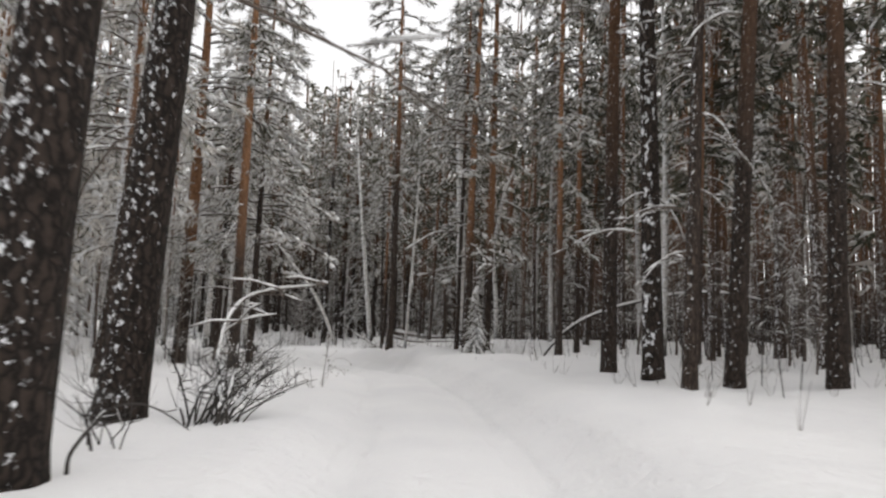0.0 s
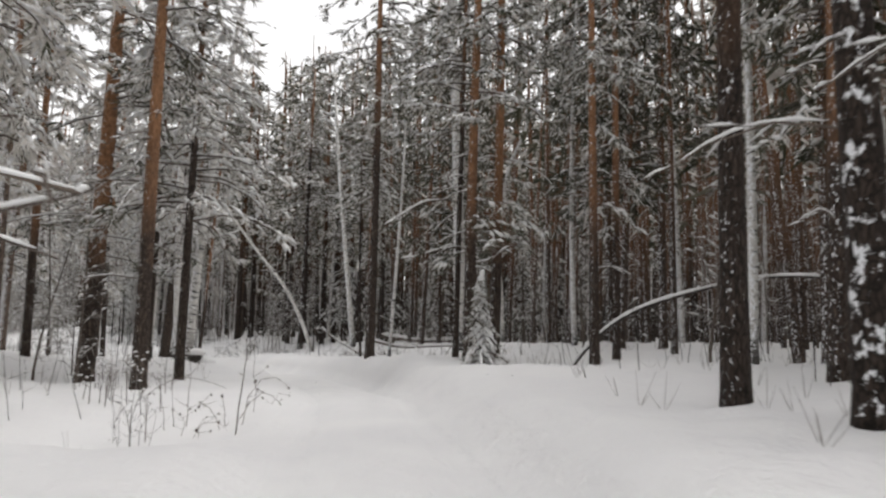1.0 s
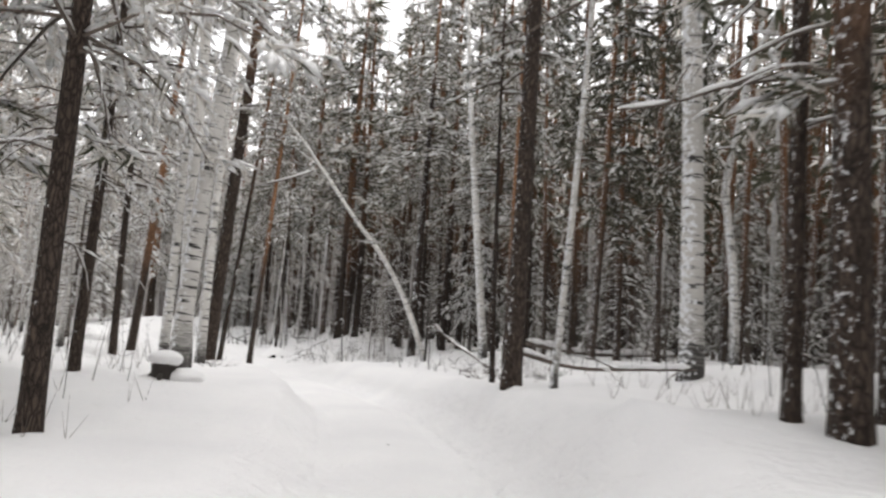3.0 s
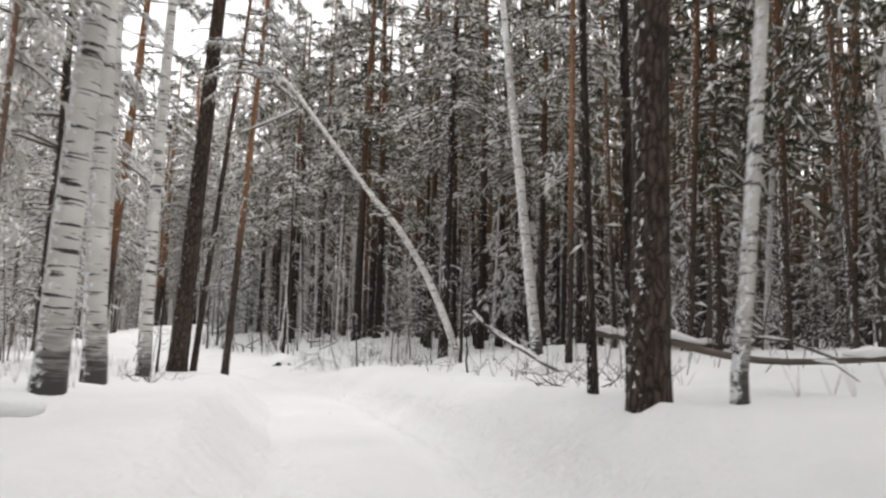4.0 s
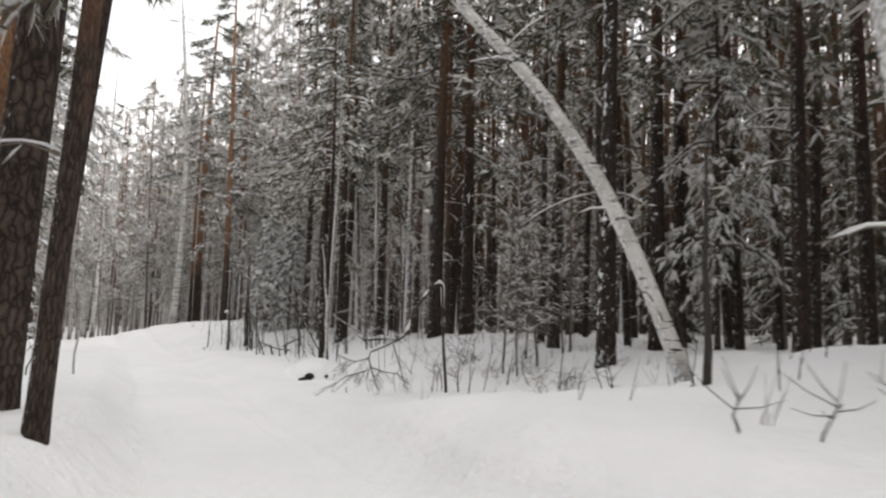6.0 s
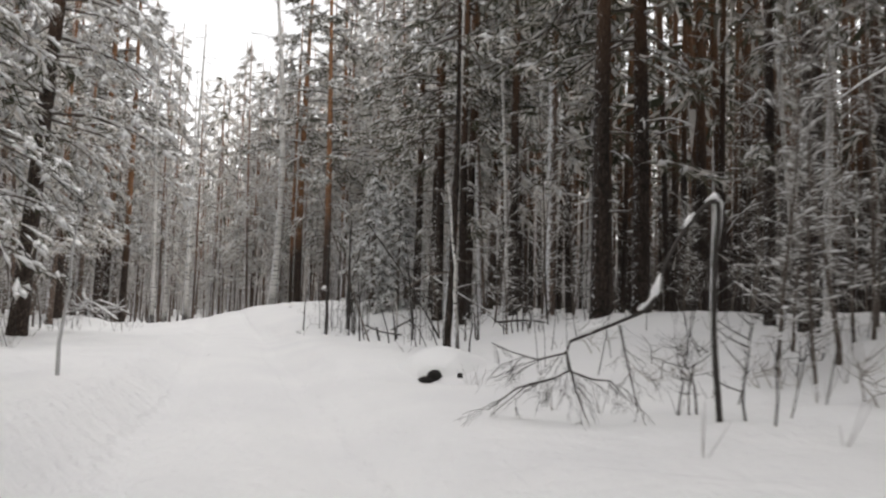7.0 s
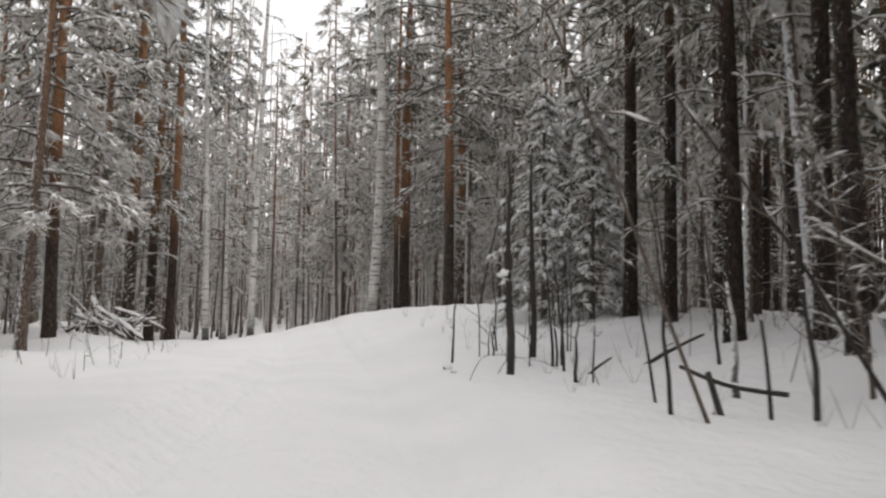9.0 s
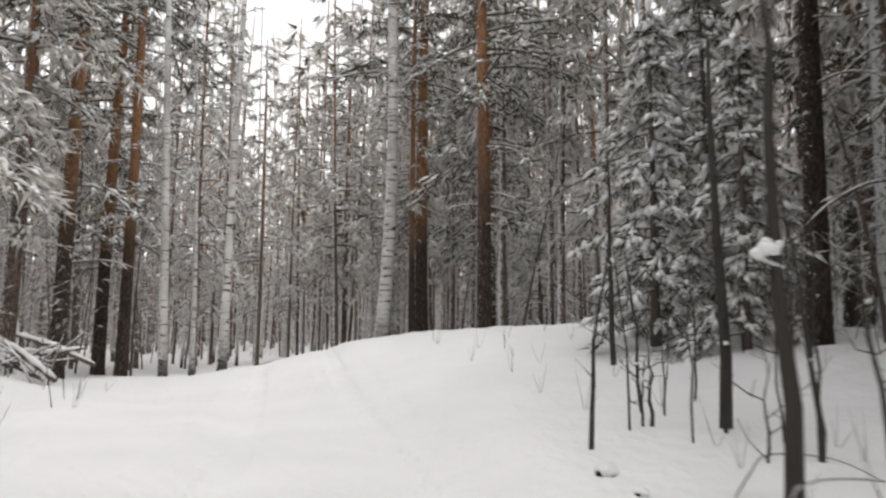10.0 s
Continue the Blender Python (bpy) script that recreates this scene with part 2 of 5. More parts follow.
# ---- mesh helpers ----
class Geo:
    """Vertices and faces gathered for one mesh."""

    def __init__(self):
        self.v, self.f = [], []

    def tube(self, pts, radii, sides=6, close=True):
        pts = [Vector(p) for p in pts]
        base = len(self.v)
        for i, p in enumerate(pts):
            d = (pts[min(i + 1, len(pts) - 1)] - pts[max(i - 1, 0)]).normalized()
            u = d.cross(Vector((0.31, 0.95, 0.05)) if abs(d.y) < 0.9 else Vector((1, 0, 0))).normalized()
            w = d.cross(u)
            for k in range(sides):
                a = 2 * math.pi * k / sides
                self.v.append(p + (u * math.cos(a) + w * math.sin(a)) * radii[i])
        for i in range(len(pts) - 1):
            for k in range(sides):
                a, b = base + i * sides + k, base + i * sides + (k + 1) % sides
                self.f.append((a, b, b + sides, a + sides))
        if close:
            self.f.append(tuple(range(base, base + sides))[::-1])
            self.f.append(tuple(range(base + (len(pts) - 1) * sides, base + len(pts) * sides)))

    def pad(self, p, along, length, width, thick):
        """A small lump of snow lying along a twig."""
        a = Vector(along).normalized()
        s = a.cross(Vector((0, 0, 1)))
        s = s.normalized() if s.length > 0.05 else Vector((1, 0, 0))
        up = s.cross(a)
        b = len(self.v)
        p = Vector(p)
        self.v += [p - a * length / 2, p + s * width / 2, p + a * length / 2, p - s * width / 2, p + up * thick]
        self.f += [(b + i, b + (i + 1) % 4, b + 4) for i in range(4)] + [(b + 3, b + 2, b + 1, b)]

    def lump(self, p, size, rng, rings=5, sides=9, rough=0.12):
        """A rounded, uneven lump, size = half axes."""
        b, p = len(self.v), Vector(p)
        self.v.append(p - Vector((0, 0, size[2])))
        for r in range(1, rings):
            t = math.pi * r / rings
            for k in range(sides):
                a = 2 * math.pi * k / sides
                j = 1 + rng.uniform(-rough, rough)
                self.v.append(p + Vector((math.sin(t) * math.cos(a) * size[0] * j, math.sin(t) * math.sin(a) * size[1] * j, -math.cos(t) * size[2] * j)))
        self.v.append(p + Vector((0, 0, size[2])))
        for k in range(sides):
            self.f.append((b, b + 1 + (k + 1) % sides, b + 1 + k))
            for r in range(rings - 2):
                q = b + 1 + r * sides
                self.f.append((q + k, q + (k + 1) % sides, q + sides + (k + 1) % sides, q + sides + k))
            q = b + 1 + (rings - 2) * sides
            self.f.append((q + k, q + (k + 1) % sides, len(self.v) - 1))

    def tuft(self, p, along, size, rng, blades=5, width=0.14):
        """A spray of needles round a twig's end."""
        a, p0 = Vector(along).normalized(), Vector(p)
        for _ in range(blades):
            p = p0 + a * (size * rng.uniform(-0.3, 0.5))
            d = (a * 0.7 + Vector((rng.uniform(-1, 1), rng.uniform(-1, 1), rng.uniform(-0.8, 0.5)))).normalized()
            s = d.cross(Vector((rng.uniform(-1, 1), rng.uniform(-1, 1), rng.uniform(-1, 1)))).normalized() * size * width
            b = len(self.v)
            self.v += [p - s, p + s, p + d * size * rng.uniform(0.7, 1.2)]
            self.f.append((b, b + 1, b + 2))

    def blade(self, p, q, width, rng):
        """A single fine twig."""
        p, q = Vector(p), Vector(q)
        s = (q - p).cross(Vector((rng.uniform(-1, 1), rng.uniform(-1, 1), rng.uniform(-1, 1)))).normalized() * width
        b = len(self.v)
        self.v += [p - s, p + s, q]
        self.f.append((b, b + 1, b + 2))

    def mesh(self, name, mat, smooth=True):
        me = bpy.data.meshes.new(name)
        me.from_pydata([tuple(v) for v in self.v], [], self.f)
        me.materials.append(mat)
        if smooth:
            me.polygons.foreach_set("use_smooth", [True] * len(me.polygons))
        me.update()
        return me


def part(name, geo, mat, parent, label="", smooth=True):
    ob = new(name, geo.mesh(name, mat, smooth))
    ob.parent = parent
    if label:
        ob["label"] = label
    return ob


def thing(name, label, category, group="", kind=""):
    return tagged(new(name), label, category, group, kind)


# ---- ground ----
# The road follows the drive; it runs on before and behind it.
ROAD = [Vector(eye).xy for _, eye, _, _ in PATH]
EYES = np.array([eye[2] for _, eye, _, _ in PATH])
LINE = np.array([ROAD[0] - (ROAD[1] - ROAD[0]) * 15] + ROAD + [ROAD[-1] + (ROAD[-1] - ROAD[-3]).normalized() * 9, ROAD[-1] + Vector((-19, 21)), ROAD[-1] + Vector((-45, 49.5)), ROAD[-1] + Vector((-110, 80))])
SEG = LINE[1:] - LINE[:-1]
SEG_LEN = np.hypot(SEG[:, 0], SEG[:, 1])
START = np.r_[0, np.cumsum(SEG_LEN)[:-1]]
S0 = START[1]
EYE_S = START[1:1 + len(ROAD)] - S0


def road_place(x, y):
    """Metres along the road from the drive's start, and metres to its right (left is negative)."""
    x, y = np.atleast_1d(np.asarray(x, float)), np.atleast_1d(np.asarray(y, float))
    best, along, off = np.full(x.shape, 1e9), np.zeros(x.shape), np.zeros(x.shape)
    for (ax, ay), (dx, dy), length, start in zip(LINE[:-1], SEG, SEG_LEN, START):
        ux, uy = dx / length, dy / length
        k = np.clip((x - ax) * ux + (y - ay) * uy, 0, length)
        px, py = x - ax - k * ux, y - ay - k * uy
        dist = np.hypot(px, py)
        near = dist < best
        best = np.where(near, dist, best)
        along = np.where(near, start + k - S0, along)
        off = np.where(near, np.sign(px * uy - py * ux) * dist, off)
    return along, off


def step(a, b, x):
    t = np.clip((x - a) / (np.asarray(b) - a), 0, 1)
    return t * t * (3 - 2 * t)


def wave(x, y):
    """Soft unevenness of deep snow."""
    return (np.sin(x * 0.9 + 1.7 * np.sin(y * 0.5)) * np.sin(y * 0.7 + 1.3 * np.sin(x * 0.6)) * 0.6
            + np.sin(x * 2.3 + np.sin(y * 1.7)) * np.sin(y * 2.1 + 2) * 0.3)


MOUNDS = [(-4.3, 18.0, 2.2, -0.7), (-6.5, 23.5, 2.5, -0.1), (-10.2, 29.6, 2.3, -0.28), (-1.3, 28.2, 0.55, -0.12), (-0.8, 28.75, 0.5, 0.12), (-1.9, 29.3, 0.6, 0.1), (-39.6, 70.9, 1.6, 0.35), (-41.8, 71.5, 1.8, 0.3), (-15.6, 57.05, 0.75, -0.24), (-15.6, 58.3, 0.9, 0.1), (-20.3, 65.7, 1.3, -0.3), (-36.6, 73.3, 2.6, -0.22), (-38.5, 79.5, 4.0, 0.25), (-36.0, 80.5, 5.0, 0.55), (-30.0, 79.0, 6.0, 0.35), (-15.9, 58.5, 0.9, 0.06), (2.5, 22.0, 2.0, 0.1), (-43.5, 73.5, 3.0, 0.25)]


def heights(x, y):
    x, y = np.atleast_1d(np.asarray(x, float)), np.atleast_1d(np.asarray(y, float))
    s, d = road_place(x, y)
    road = np.interp(s, EYE_S, EYES - 1.17)
    right = np.interp(s, [0, 12, 16, 26, 28.5, 34, 38, 44, 49, 53, 60, 63, 67, 75, 84, 95], [0.4, 0.5, 0.5, 0.66, 0.9, 0.85, 0.72, 0.72, 0.7, 0.24, 0.2, 0.4, 0.25, 0.2, 0.7, 1.1])
    more = np.interp(s, [0, 20, 27, 32, 48, 53, 62, 67, 75, 95], [0.2, 0.2, 0.15, 0.55, 0.7, 0.85, 0.95, 0.8, 0.9, 0.4])
    left = np.interp(s, [0, 12, 17, 25, 31, 36, 47, 51, 58, 80, 95], [0.08, 0.18, 0.1, 0.1, 0.18, 0.55, 0.52, 0.45, 0.33, 0.1, 0.0])
    rise = right * step(np.interp(s, [0, 78, 90], [1.0, 1.0, -2.5]), np.interp(s, [0, 78, 90], [2.1, 2.1, 6.0]), d)
    bank = rise + np.where(d > 0, more * step(3.5, 9.5, d), left * step(-0.95, -1.7, d) + 0.5 * step(-6.0, -14.0, d))
    z = road + bank + 0.02 * np.clip(np.abs(d) - 10, 0, 60)
    z += wave(x, y) * (0.015 + 0.06 * step(1.5, 4.0, np.abs(d)))
    z += np.sin(x * 3.1 + 2 * np.sin(y * 1.3)) * np.sin(y * 3.7 + 2 * np.sin(x * 1.1)) * 0.05 * step(1.7, 3.2, np.abs(d))
    crumb = 0.5 + 0.5 * np.sin(s * 1.9 + 2 * np.sin(s * 0.7)) * np.sin(s * 0.83)
    for rut in (-0.85, 0.8):
        z -= (0.05 + 0.03 * crumb) * np.exp(-((d - rut) / 0.26) ** 4)
        z += 0.03 * crumb * np.exp(-((d - rut - 0.42) / 0.28) ** 2)
    z += 0.07 * crumb * np.exp(-((d - 1.6) / 0.38) ** 2) + 0.05 * (1 - crumb) * np.exp(-((d + 1.6) / 0.42) ** 2)
    for mx, my, r, h in MOUNDS:
        z += h * np.exp(-((x - mx) ** 2 + (y - my) ** 2) / r ** 2)
    return z


def ground_z(x, y):
    return float(heights(x, y)[0])


def build_ground():
    def axis(lo, hi, pitch):
        inner = np.arange(lo, hi + pitch, pitch)
        grow = np.cumsum(pitch * 1.28 ** np.arange(1, 30))
        return np.r_[(lo - grow)[::-1], inner, inner[-1] + grow]
    xs, ys = axis(-50, 12, 0.29), axis(-3, 88, 0.29)
    gx, gy = np.meshgrid(xs, ys)
    gz = heights(gx.ravel(), gy.ravel())
    far = np.hypot(gx.ravel() + 20, gy.ravel() - 40)
    gz = np.where(far > 160, np.minimum(gz, 2.5), gz)
    verts = np.stack([gx.ravel(), gy.ravel(), gz], 1)
    w = len(xs)
    i = (np.arange(len(ys) - 1)[:, None] * w + np.arange(w - 1)).ravel()
    me = bpy.data.meshes.new("ground")
    me.from_pydata(verts.tolist(), [], np.stack([i, i + 1, i + 1 + w, i + w], 1).tolist())
    me.materials.append(ROAD_SNOW)
    me.polygons.foreach_set("use_smooth", [True] * len(me.polygons))
    me.attributes.new("off_road", "FLOAT", "POINT").data.foreach_set("value", road_place(gx.ravel(), gy.ravel())[1])
    return tagged(new("ground", me), "deep fresh snow over a forest track with faint wheel ruts", "snow", kind="structure")


build_ground()


# ---- trees ----
def spray(needle, snow, p, d, size, rng, snowy=0.85, broad=0.05):
    """A drooping spray of needles with fingers of snow lying on it."""
    if needle is not None:
        needle.tuft(p, d, size * 0.85, rng, 9, broad)
    side = Vector((-d.y, d.x, 0))
    size *= 1.3 if snowy > 0.94 else 1.0
    for k in (-1, 1):
        if rng.random() < snowy:
            e = (d + side * k * rng.uniform(0.1, 0.6) + Vector((0, 0, rng.uniform(-0.3, 0.15)))).normalized()
            snow.pad(p + Vector((0, 0, 0.02)) + e * size * rng.uniform(0.0, 0.5), e, size * rng.uniform(0.35, 1.05), size * rng.uniform(0.14, 0.34), size * rng.uniform(0.08, 0.2))


def ridge(geo, pts, width, rng, gap=0.1):
    """Snow lying along a branch, in uneven lengths."""
    run, last = [], None
    for p, q in zip(pts, pts[1:]):
        n = max(1, int((Vector(q) - Vector(p)).length / 0.13))
        for i in range(n):
            x = Vector(p).lerp(Vector(q), i / n)
            if rng.random() < gap:
                if len(run) > 2:
                    geo.tube(run, [width * 0.3] + [width * rng.uniform(0.55, 1.3) for _ in run[2:]] + [width * 0.3], 6)
                run = []
            else:
                run.append(x + Vector((0, 0, width * 0.9)))
    if len(run) > 2:
        geo.tube(run, [width * 0.3] + [width * rng.uniform(0.55, 1.3) for _ in run[2:]] + [width * 0.3], 6)


def limb(wood, needle, snow, p0, azimuth, length, rise, droop, rng, twigs=5, thick=0.03, tufts=2, bare=False, size=0.34, snowy=0.85, broad=0.05, load=1.0):
    """One branch with side twigs, needle sprays and the snow lying on them."""
    out = Vector((math.cos(azimuth), math.sin(azimuth), 0))
    side = Vector((-out.y, out.x, 0))
    bend = rng.uniform(-0.18, 0.18)

    def at(t):
        return p0 + out * (length * t * (1 - 0.1 * t)) + side * (bend * length * t * t) + Vector((0, 0, length * (rise * t - droop * t * t)))
    wood.tube([at(t) for t in (0, 0.35, 0.7, 1)], [thick, thick * 0.75, thick * 0.5, thick * 0.2], 4, False)
    if bare and rng.random() < snowy:
        lo, hi = rng.uniform(0.05, 0.2), rng.uniform(0.8, 1.0)
        w = rng.uniform(0.008, 0.021) * load
        marks = [lo + (hi - lo) * i / 5 for i in range(6)]
        snow.tube([at(t) + Vector((0, 0, thick * (1 - 0.7 * t) + w * 0.4)) for t in marks], [w * 0.3] + [w * rng.uniform(0.6, 1.2) for _ in range(4)] + [w * 0.3], 4, False)
    n = 0 if bare else max(2, int(length * 3))
    for i in range(n):
        t = (i + rng.uniform(0.2, 0.9)) / n
        if rng.random() < snowy * 0.95:
            snow.pad(at(t) + Vector((0, 0, thick)), at(min(t + 0.1, 1.1)) - at(t - 0.1), length / n * rng.uniform(0.8, 1.5), rng.uniform(0.05, 0.12), rng.uniform(0.03, 0.07))
    for k in range(twigs):
        t = 0.25 + 0.75 * (k + rng.random()) / twigs
        a = at(t)
        d = (out * 0.8 + side * (1 if k % 2 else -1) * rng.uniform(0.5, 1.1) + Vector((0, 0, rng.uniform(-0.75, 0.05)))).normalized()
        ln = length * rng.uniform(0.18, 0.36) * (1.15 - 0.5 * t)
        b = a + d * ln
        wood.tube([a, b], [thick * 0.35, thick * 0.12], 3, False)
        if bare:
            if rng.random() < snowy * 0.75:
                snow.pad((a + b) / 2 + Vector((0, 0, 0.015)), d, ln * 0.8, 0.05, 0.03)
            continue
        for j in range(tufts):
            spray(needle, snow, a + d * ln * (j + 0.7) / tufts, (d + Vector((0, 0, -0.45))).normalized(), size * rng.uniform(0.7, 1.3), rng, snowy, broad)
    if not bare:
        spray(needle, snow, at(0.95), (out + Vector((0, 0, -0.5))).normalized(), size * 1.2, rng, snowy, broad)


def stem(rng, height, radius, sway, taper=0.75, segs=12):
    """Points and radii of an upright trunk with small bends, flared at the foot."""
    pts, radii, ph = [], [], rng.uniform(0, 6.28)
    for i in range(segs + 1):
        t = i / segs
        pts.append(Vector((sway * math.sin(ph + 2.6 * t) - sway * math.sin(ph), sway * math.cos(ph * 1.7 + 2.1 * t) - sway * math.cos(ph * 1.7), t * height)))
        radii.append(max(0.012, radius * (1 - taper * t ** 1.15) * (1 + 0.35 * math.exp(-t * height / 0.25))))
    pts[0] = pts[0] - Vector((0, 0, 0.5))
    pts.insert(1, Vector((0, 0, 0.25)))
    radii.insert(1, radius * 1.06)
    return pts, radii


def along(pts, z):
    for a, b in zip(pts, pts[1:]):
        if a.z <= z <= b.z:
            return a.lerp(b, (z - a.z) / (b.z - a.z))
    return pts[-1]


def stuff(ob):
    ob["kind"] = "stuff"
    return ob


def pine(seed, height=19.0, radius=0.15, crown=0.5, bark=None, leaf=None, ice=0.9, broad=0.05, limbs=40, dead=9, tufts=2, twigs=5, reach=2.2, low=0, size=0.34, snowy=0.85, label=""):
    rng = random.Random(seed)
    top = thing("pine_tree", label or "tall pine with grey-brown lower bark and snow-laden crown", "tree", "pines of the forest")
    wood, needle, snow, trunk = Geo(), Geo(), Geo(), Geo()
    pts, radii = stem(rng, height, radius, 0.12)
    trunk.tube(pts, radii, 10)
    for i in range(limbs):
        t = i / limbs
        z = height * (crown + (1 - crown) * t ** 1.35)
        ln = reach * (1 - t) ** 0.6 * rng.uniform(0.6, 1.1) + 0.4
        limb(wood, needle, snow, along(pts, z), rng.uniform(0, 6.28), ln, rng.uniform(-0.05, 0.35), rng.uniform(0.25, 0.6), rng, twigs=twigs, tufts=tufts, size=size, snowy=snowy, broad=broad)
    for i in range(low):
        z = height * rng.uniform(0.16, crown)
        limb(wood, needle, snow, along(pts, z), rng.uniform(0, 6.28), rng.uniform(0.7, 2.0), rng.uniform(-0.2, 0.15), rng.uniform(0.3, 0.6), rng, twigs=twigs, tufts=tufts, thick=0.018, size=size, snowy=snowy, broad=broad)
    for i in range(dead):
        z = height * rng.uniform(0.12, crown)
        limb(wood, needle, snow, along(pts, z), rng.uniform(0, 6.28), rng.uniform(0.4, 1.9), rng.uniform(-0.1, 0.5), rng.uniform(0.3, 0.85), rng, twigs=5, thick=0.016, bare=True, snowy=ice)
    part("trunk", trunk, bark or BARK, top)
    stuff(part("branchwork", wood, TWIG, top))
    stuff(part("foliage", needle, leaf or NEEDLES, top, "dark green needles", False))
    stuff(part("snow_load", snow, SNOW, top, "clumps of fresh snow"))
    return top


def birch(seed, height=15.0, radius=0.10, sway=0.25, limbs=18, bark=None, crown=0.3, label=""):
    rng = random.Random(seed)
    top = thing("birch_tree", label or "slender white birch with black marks and frosted twigs", "tree", "birches of the forest")
    trunk, wood, snow = Geo(), Geo(), Geo()
    pts, radii = stem(rng, height, radius, sway)
    trunk.tube(pts, radii, 10)
    for i in range(limbs):
        z = height * rng.uniform(crown, 0.98)
        ln = rng.uniform(0.8, 2.2) * (1.2 - z / height)
        limb(wood, None, snow, along(pts, z), rng.uniform(0, 6.28), ln, rng.uniform(0.4, 0.9), rng.uniform(0.3, 0.8), rng, twigs=8, thick=0.011, bare=True, load=0.55)
    part("trunk", trunk, bark or BIRCH, top)
    stuff(part("branchwork", wood, FROSTED, top))
    stuff(part("snow_load", snow, SNOW, top, "thin snow on the twigs"))
    return top


def young_conifer(seed, height, reach, label, size=0.3, foot=0.06, dense=9, leaf=None, snowy=1.0, twigs=4, tufts=2, broad=0.05, shape=0.8):
    """A young spruce or pine, green to the ground and bowed by snow."""
    rng = random.Random(seed)
    top = thing("young_spruce", label, "tree", "young conifers")
    trunk, wood, needle, snow = Geo(), Geo(), Geo(), Geo()
    pts, radii = stem(rng, height, 0.018 * height ** 0.8 + 0.01, 0.05, 0.9, 8)
    trunk.tube(pts, radii, 7)
    n = int(14 + height * dense)
    for i in range(n):
        t = i / n
        z = height * (foot + (0.98 - foot) * t)
        ln = reach * (1 - t) ** shape * rng.uniform(0.6, 1.15) + 0.12
        limb(wood, needle, snow, along(pts, z), i * 2.4 + rng.uniform(-0.6, 0.6), ln, rng.uniform(-0.1, 0.2), rng.uniform(0.35, 0.8), rng, twigs=twigs, tufts=tufts, thick=0.014, size=size, snowy=snowy, broad=broad)
    snow.lump((pts[-1].x, pts[-1].y, height), (0.06, 0.06, 0.16), rng)
    part("trunk", trunk, TWIG, top)
    stuff(part("branchwork", wood, TWIG, top))
    stuff(part("foliage", needle, leaf or FROST_LIT_NEEDLES, top, "dark green needles", False))
    stuff(part("snow_load", snow, SNOW, top, "thick snow on the boughs"))
    return top


def brush(seed, height, label):
    """A slim bare young tree, its fine twigs white with rime."""
    rng = random.Random(seed)
    top = thing("young_birch", label, "tree", "young birches")
    trunk, wood, snow = Geo(), Geo(), Geo()
    pts, radii = stem(rng, height, 0.035, 0.3, 0.8, 8)
    trunk.tube(pts, radii, 6)
    for i in range(44):
        p = along(pts, height * (0.12 + 0.86 * i / 44))
        a, ln = rng.uniform(0, 6.28), rng.uniform(0.4, 1.3) * (1.15 - 0.7 * i / 44)
        q = p + Vector((math.cos(a) * ln * 0.8, math.sin(a) * ln * 0.8, rng.uniform(-0.1, 0.8) * ln))
        r = q + Vector((math.cos(a) * ln * 0.3, math.sin(a) * ln * 0.3, -rng.uniform(0.05, 0.35) * ln))
        wood.tube([p, q, r], [0.009, 0.006, 0.002], 3, False)
        for _ in range(9):
            u = p.lerp(q, rng.uniform(0.25, 1.0)) if rng.random() < 0.7 else q.lerp(r, rng.random())
            wood.blade(u, u + Vector((rng.uniform(-0.4, 0.4), rng.uniform(-0.4, 0.4), rng.uniform(-0.35, 0.25))), 0.007, rng)
        for _ in range(3):
            u = p.lerp(q, rng.uniform(0.2, 1.0))
            snow.pad(u + Vector((0, 0, 0.008)), q - p, rng.uniform(0.06, 0.3), rng.uniform(0.025, 0.07), rng.uniform(0.015, 0.05))
    part("trunk", trunk, TWIG, top)
    stuff(part("branchwork", wood, RIMED_TWIG, top))
    stuff(part("snow_load", snow, SNOW, top, "flecks of snow on the twigs"))
    return top


def lean_matrix(x, y, turn, size, lean=0.0, towards=0.0, girth=1.0):
    """Where a tree stands: size scales it, girth its thickness; it leans by degrees towards an azimuth (0: +x, 90: +y)."""
    ax = Matrix.Rotation(radians(lean), 4, Vector((-math.sin(radians(towards)), math.cos(radians(towards)), 0)))
    return Matrix.Translation((x, y, ground_z(x, y))) @ ax @ Matrix.Rotation(turn, 4, "Z") @ Matrix.Diagonal((size * girth, size * girth, size, 1))


STANDS = []


class Kind:
    """Variants of a tree; the first planted of each is the model itself, later ones are copies."""

    def __init__(self, models, radius):
        self.models, self.radius, self.used, self.n = models, radius, set(), 0

    def plant(self, x, y, dia=None, size=1.0, lean=0.0, towards=0.0, label="", which=None):
        i = self.n % len(self.models) if which is None else which
        self.n += 1
        girth = (dia / 2 / self.radius[i] / size) if dia else 1.0
        girth = max(0.55, min(1.7, girth))
        m = lean_matrix(x, y, (self.n * 2.399) % 6.283, size, lean, towards, girth)
        if i in self.used:
            ob = copy_thing(self.models[i], m)
            ob.matrix_basis = m
        else:
            ob = self.models[i]
            ob.matrix_basis = m
            self.used.add(i)
        if label:
            ob["label"] = label
        STANDS.append((x, y))
        return ob


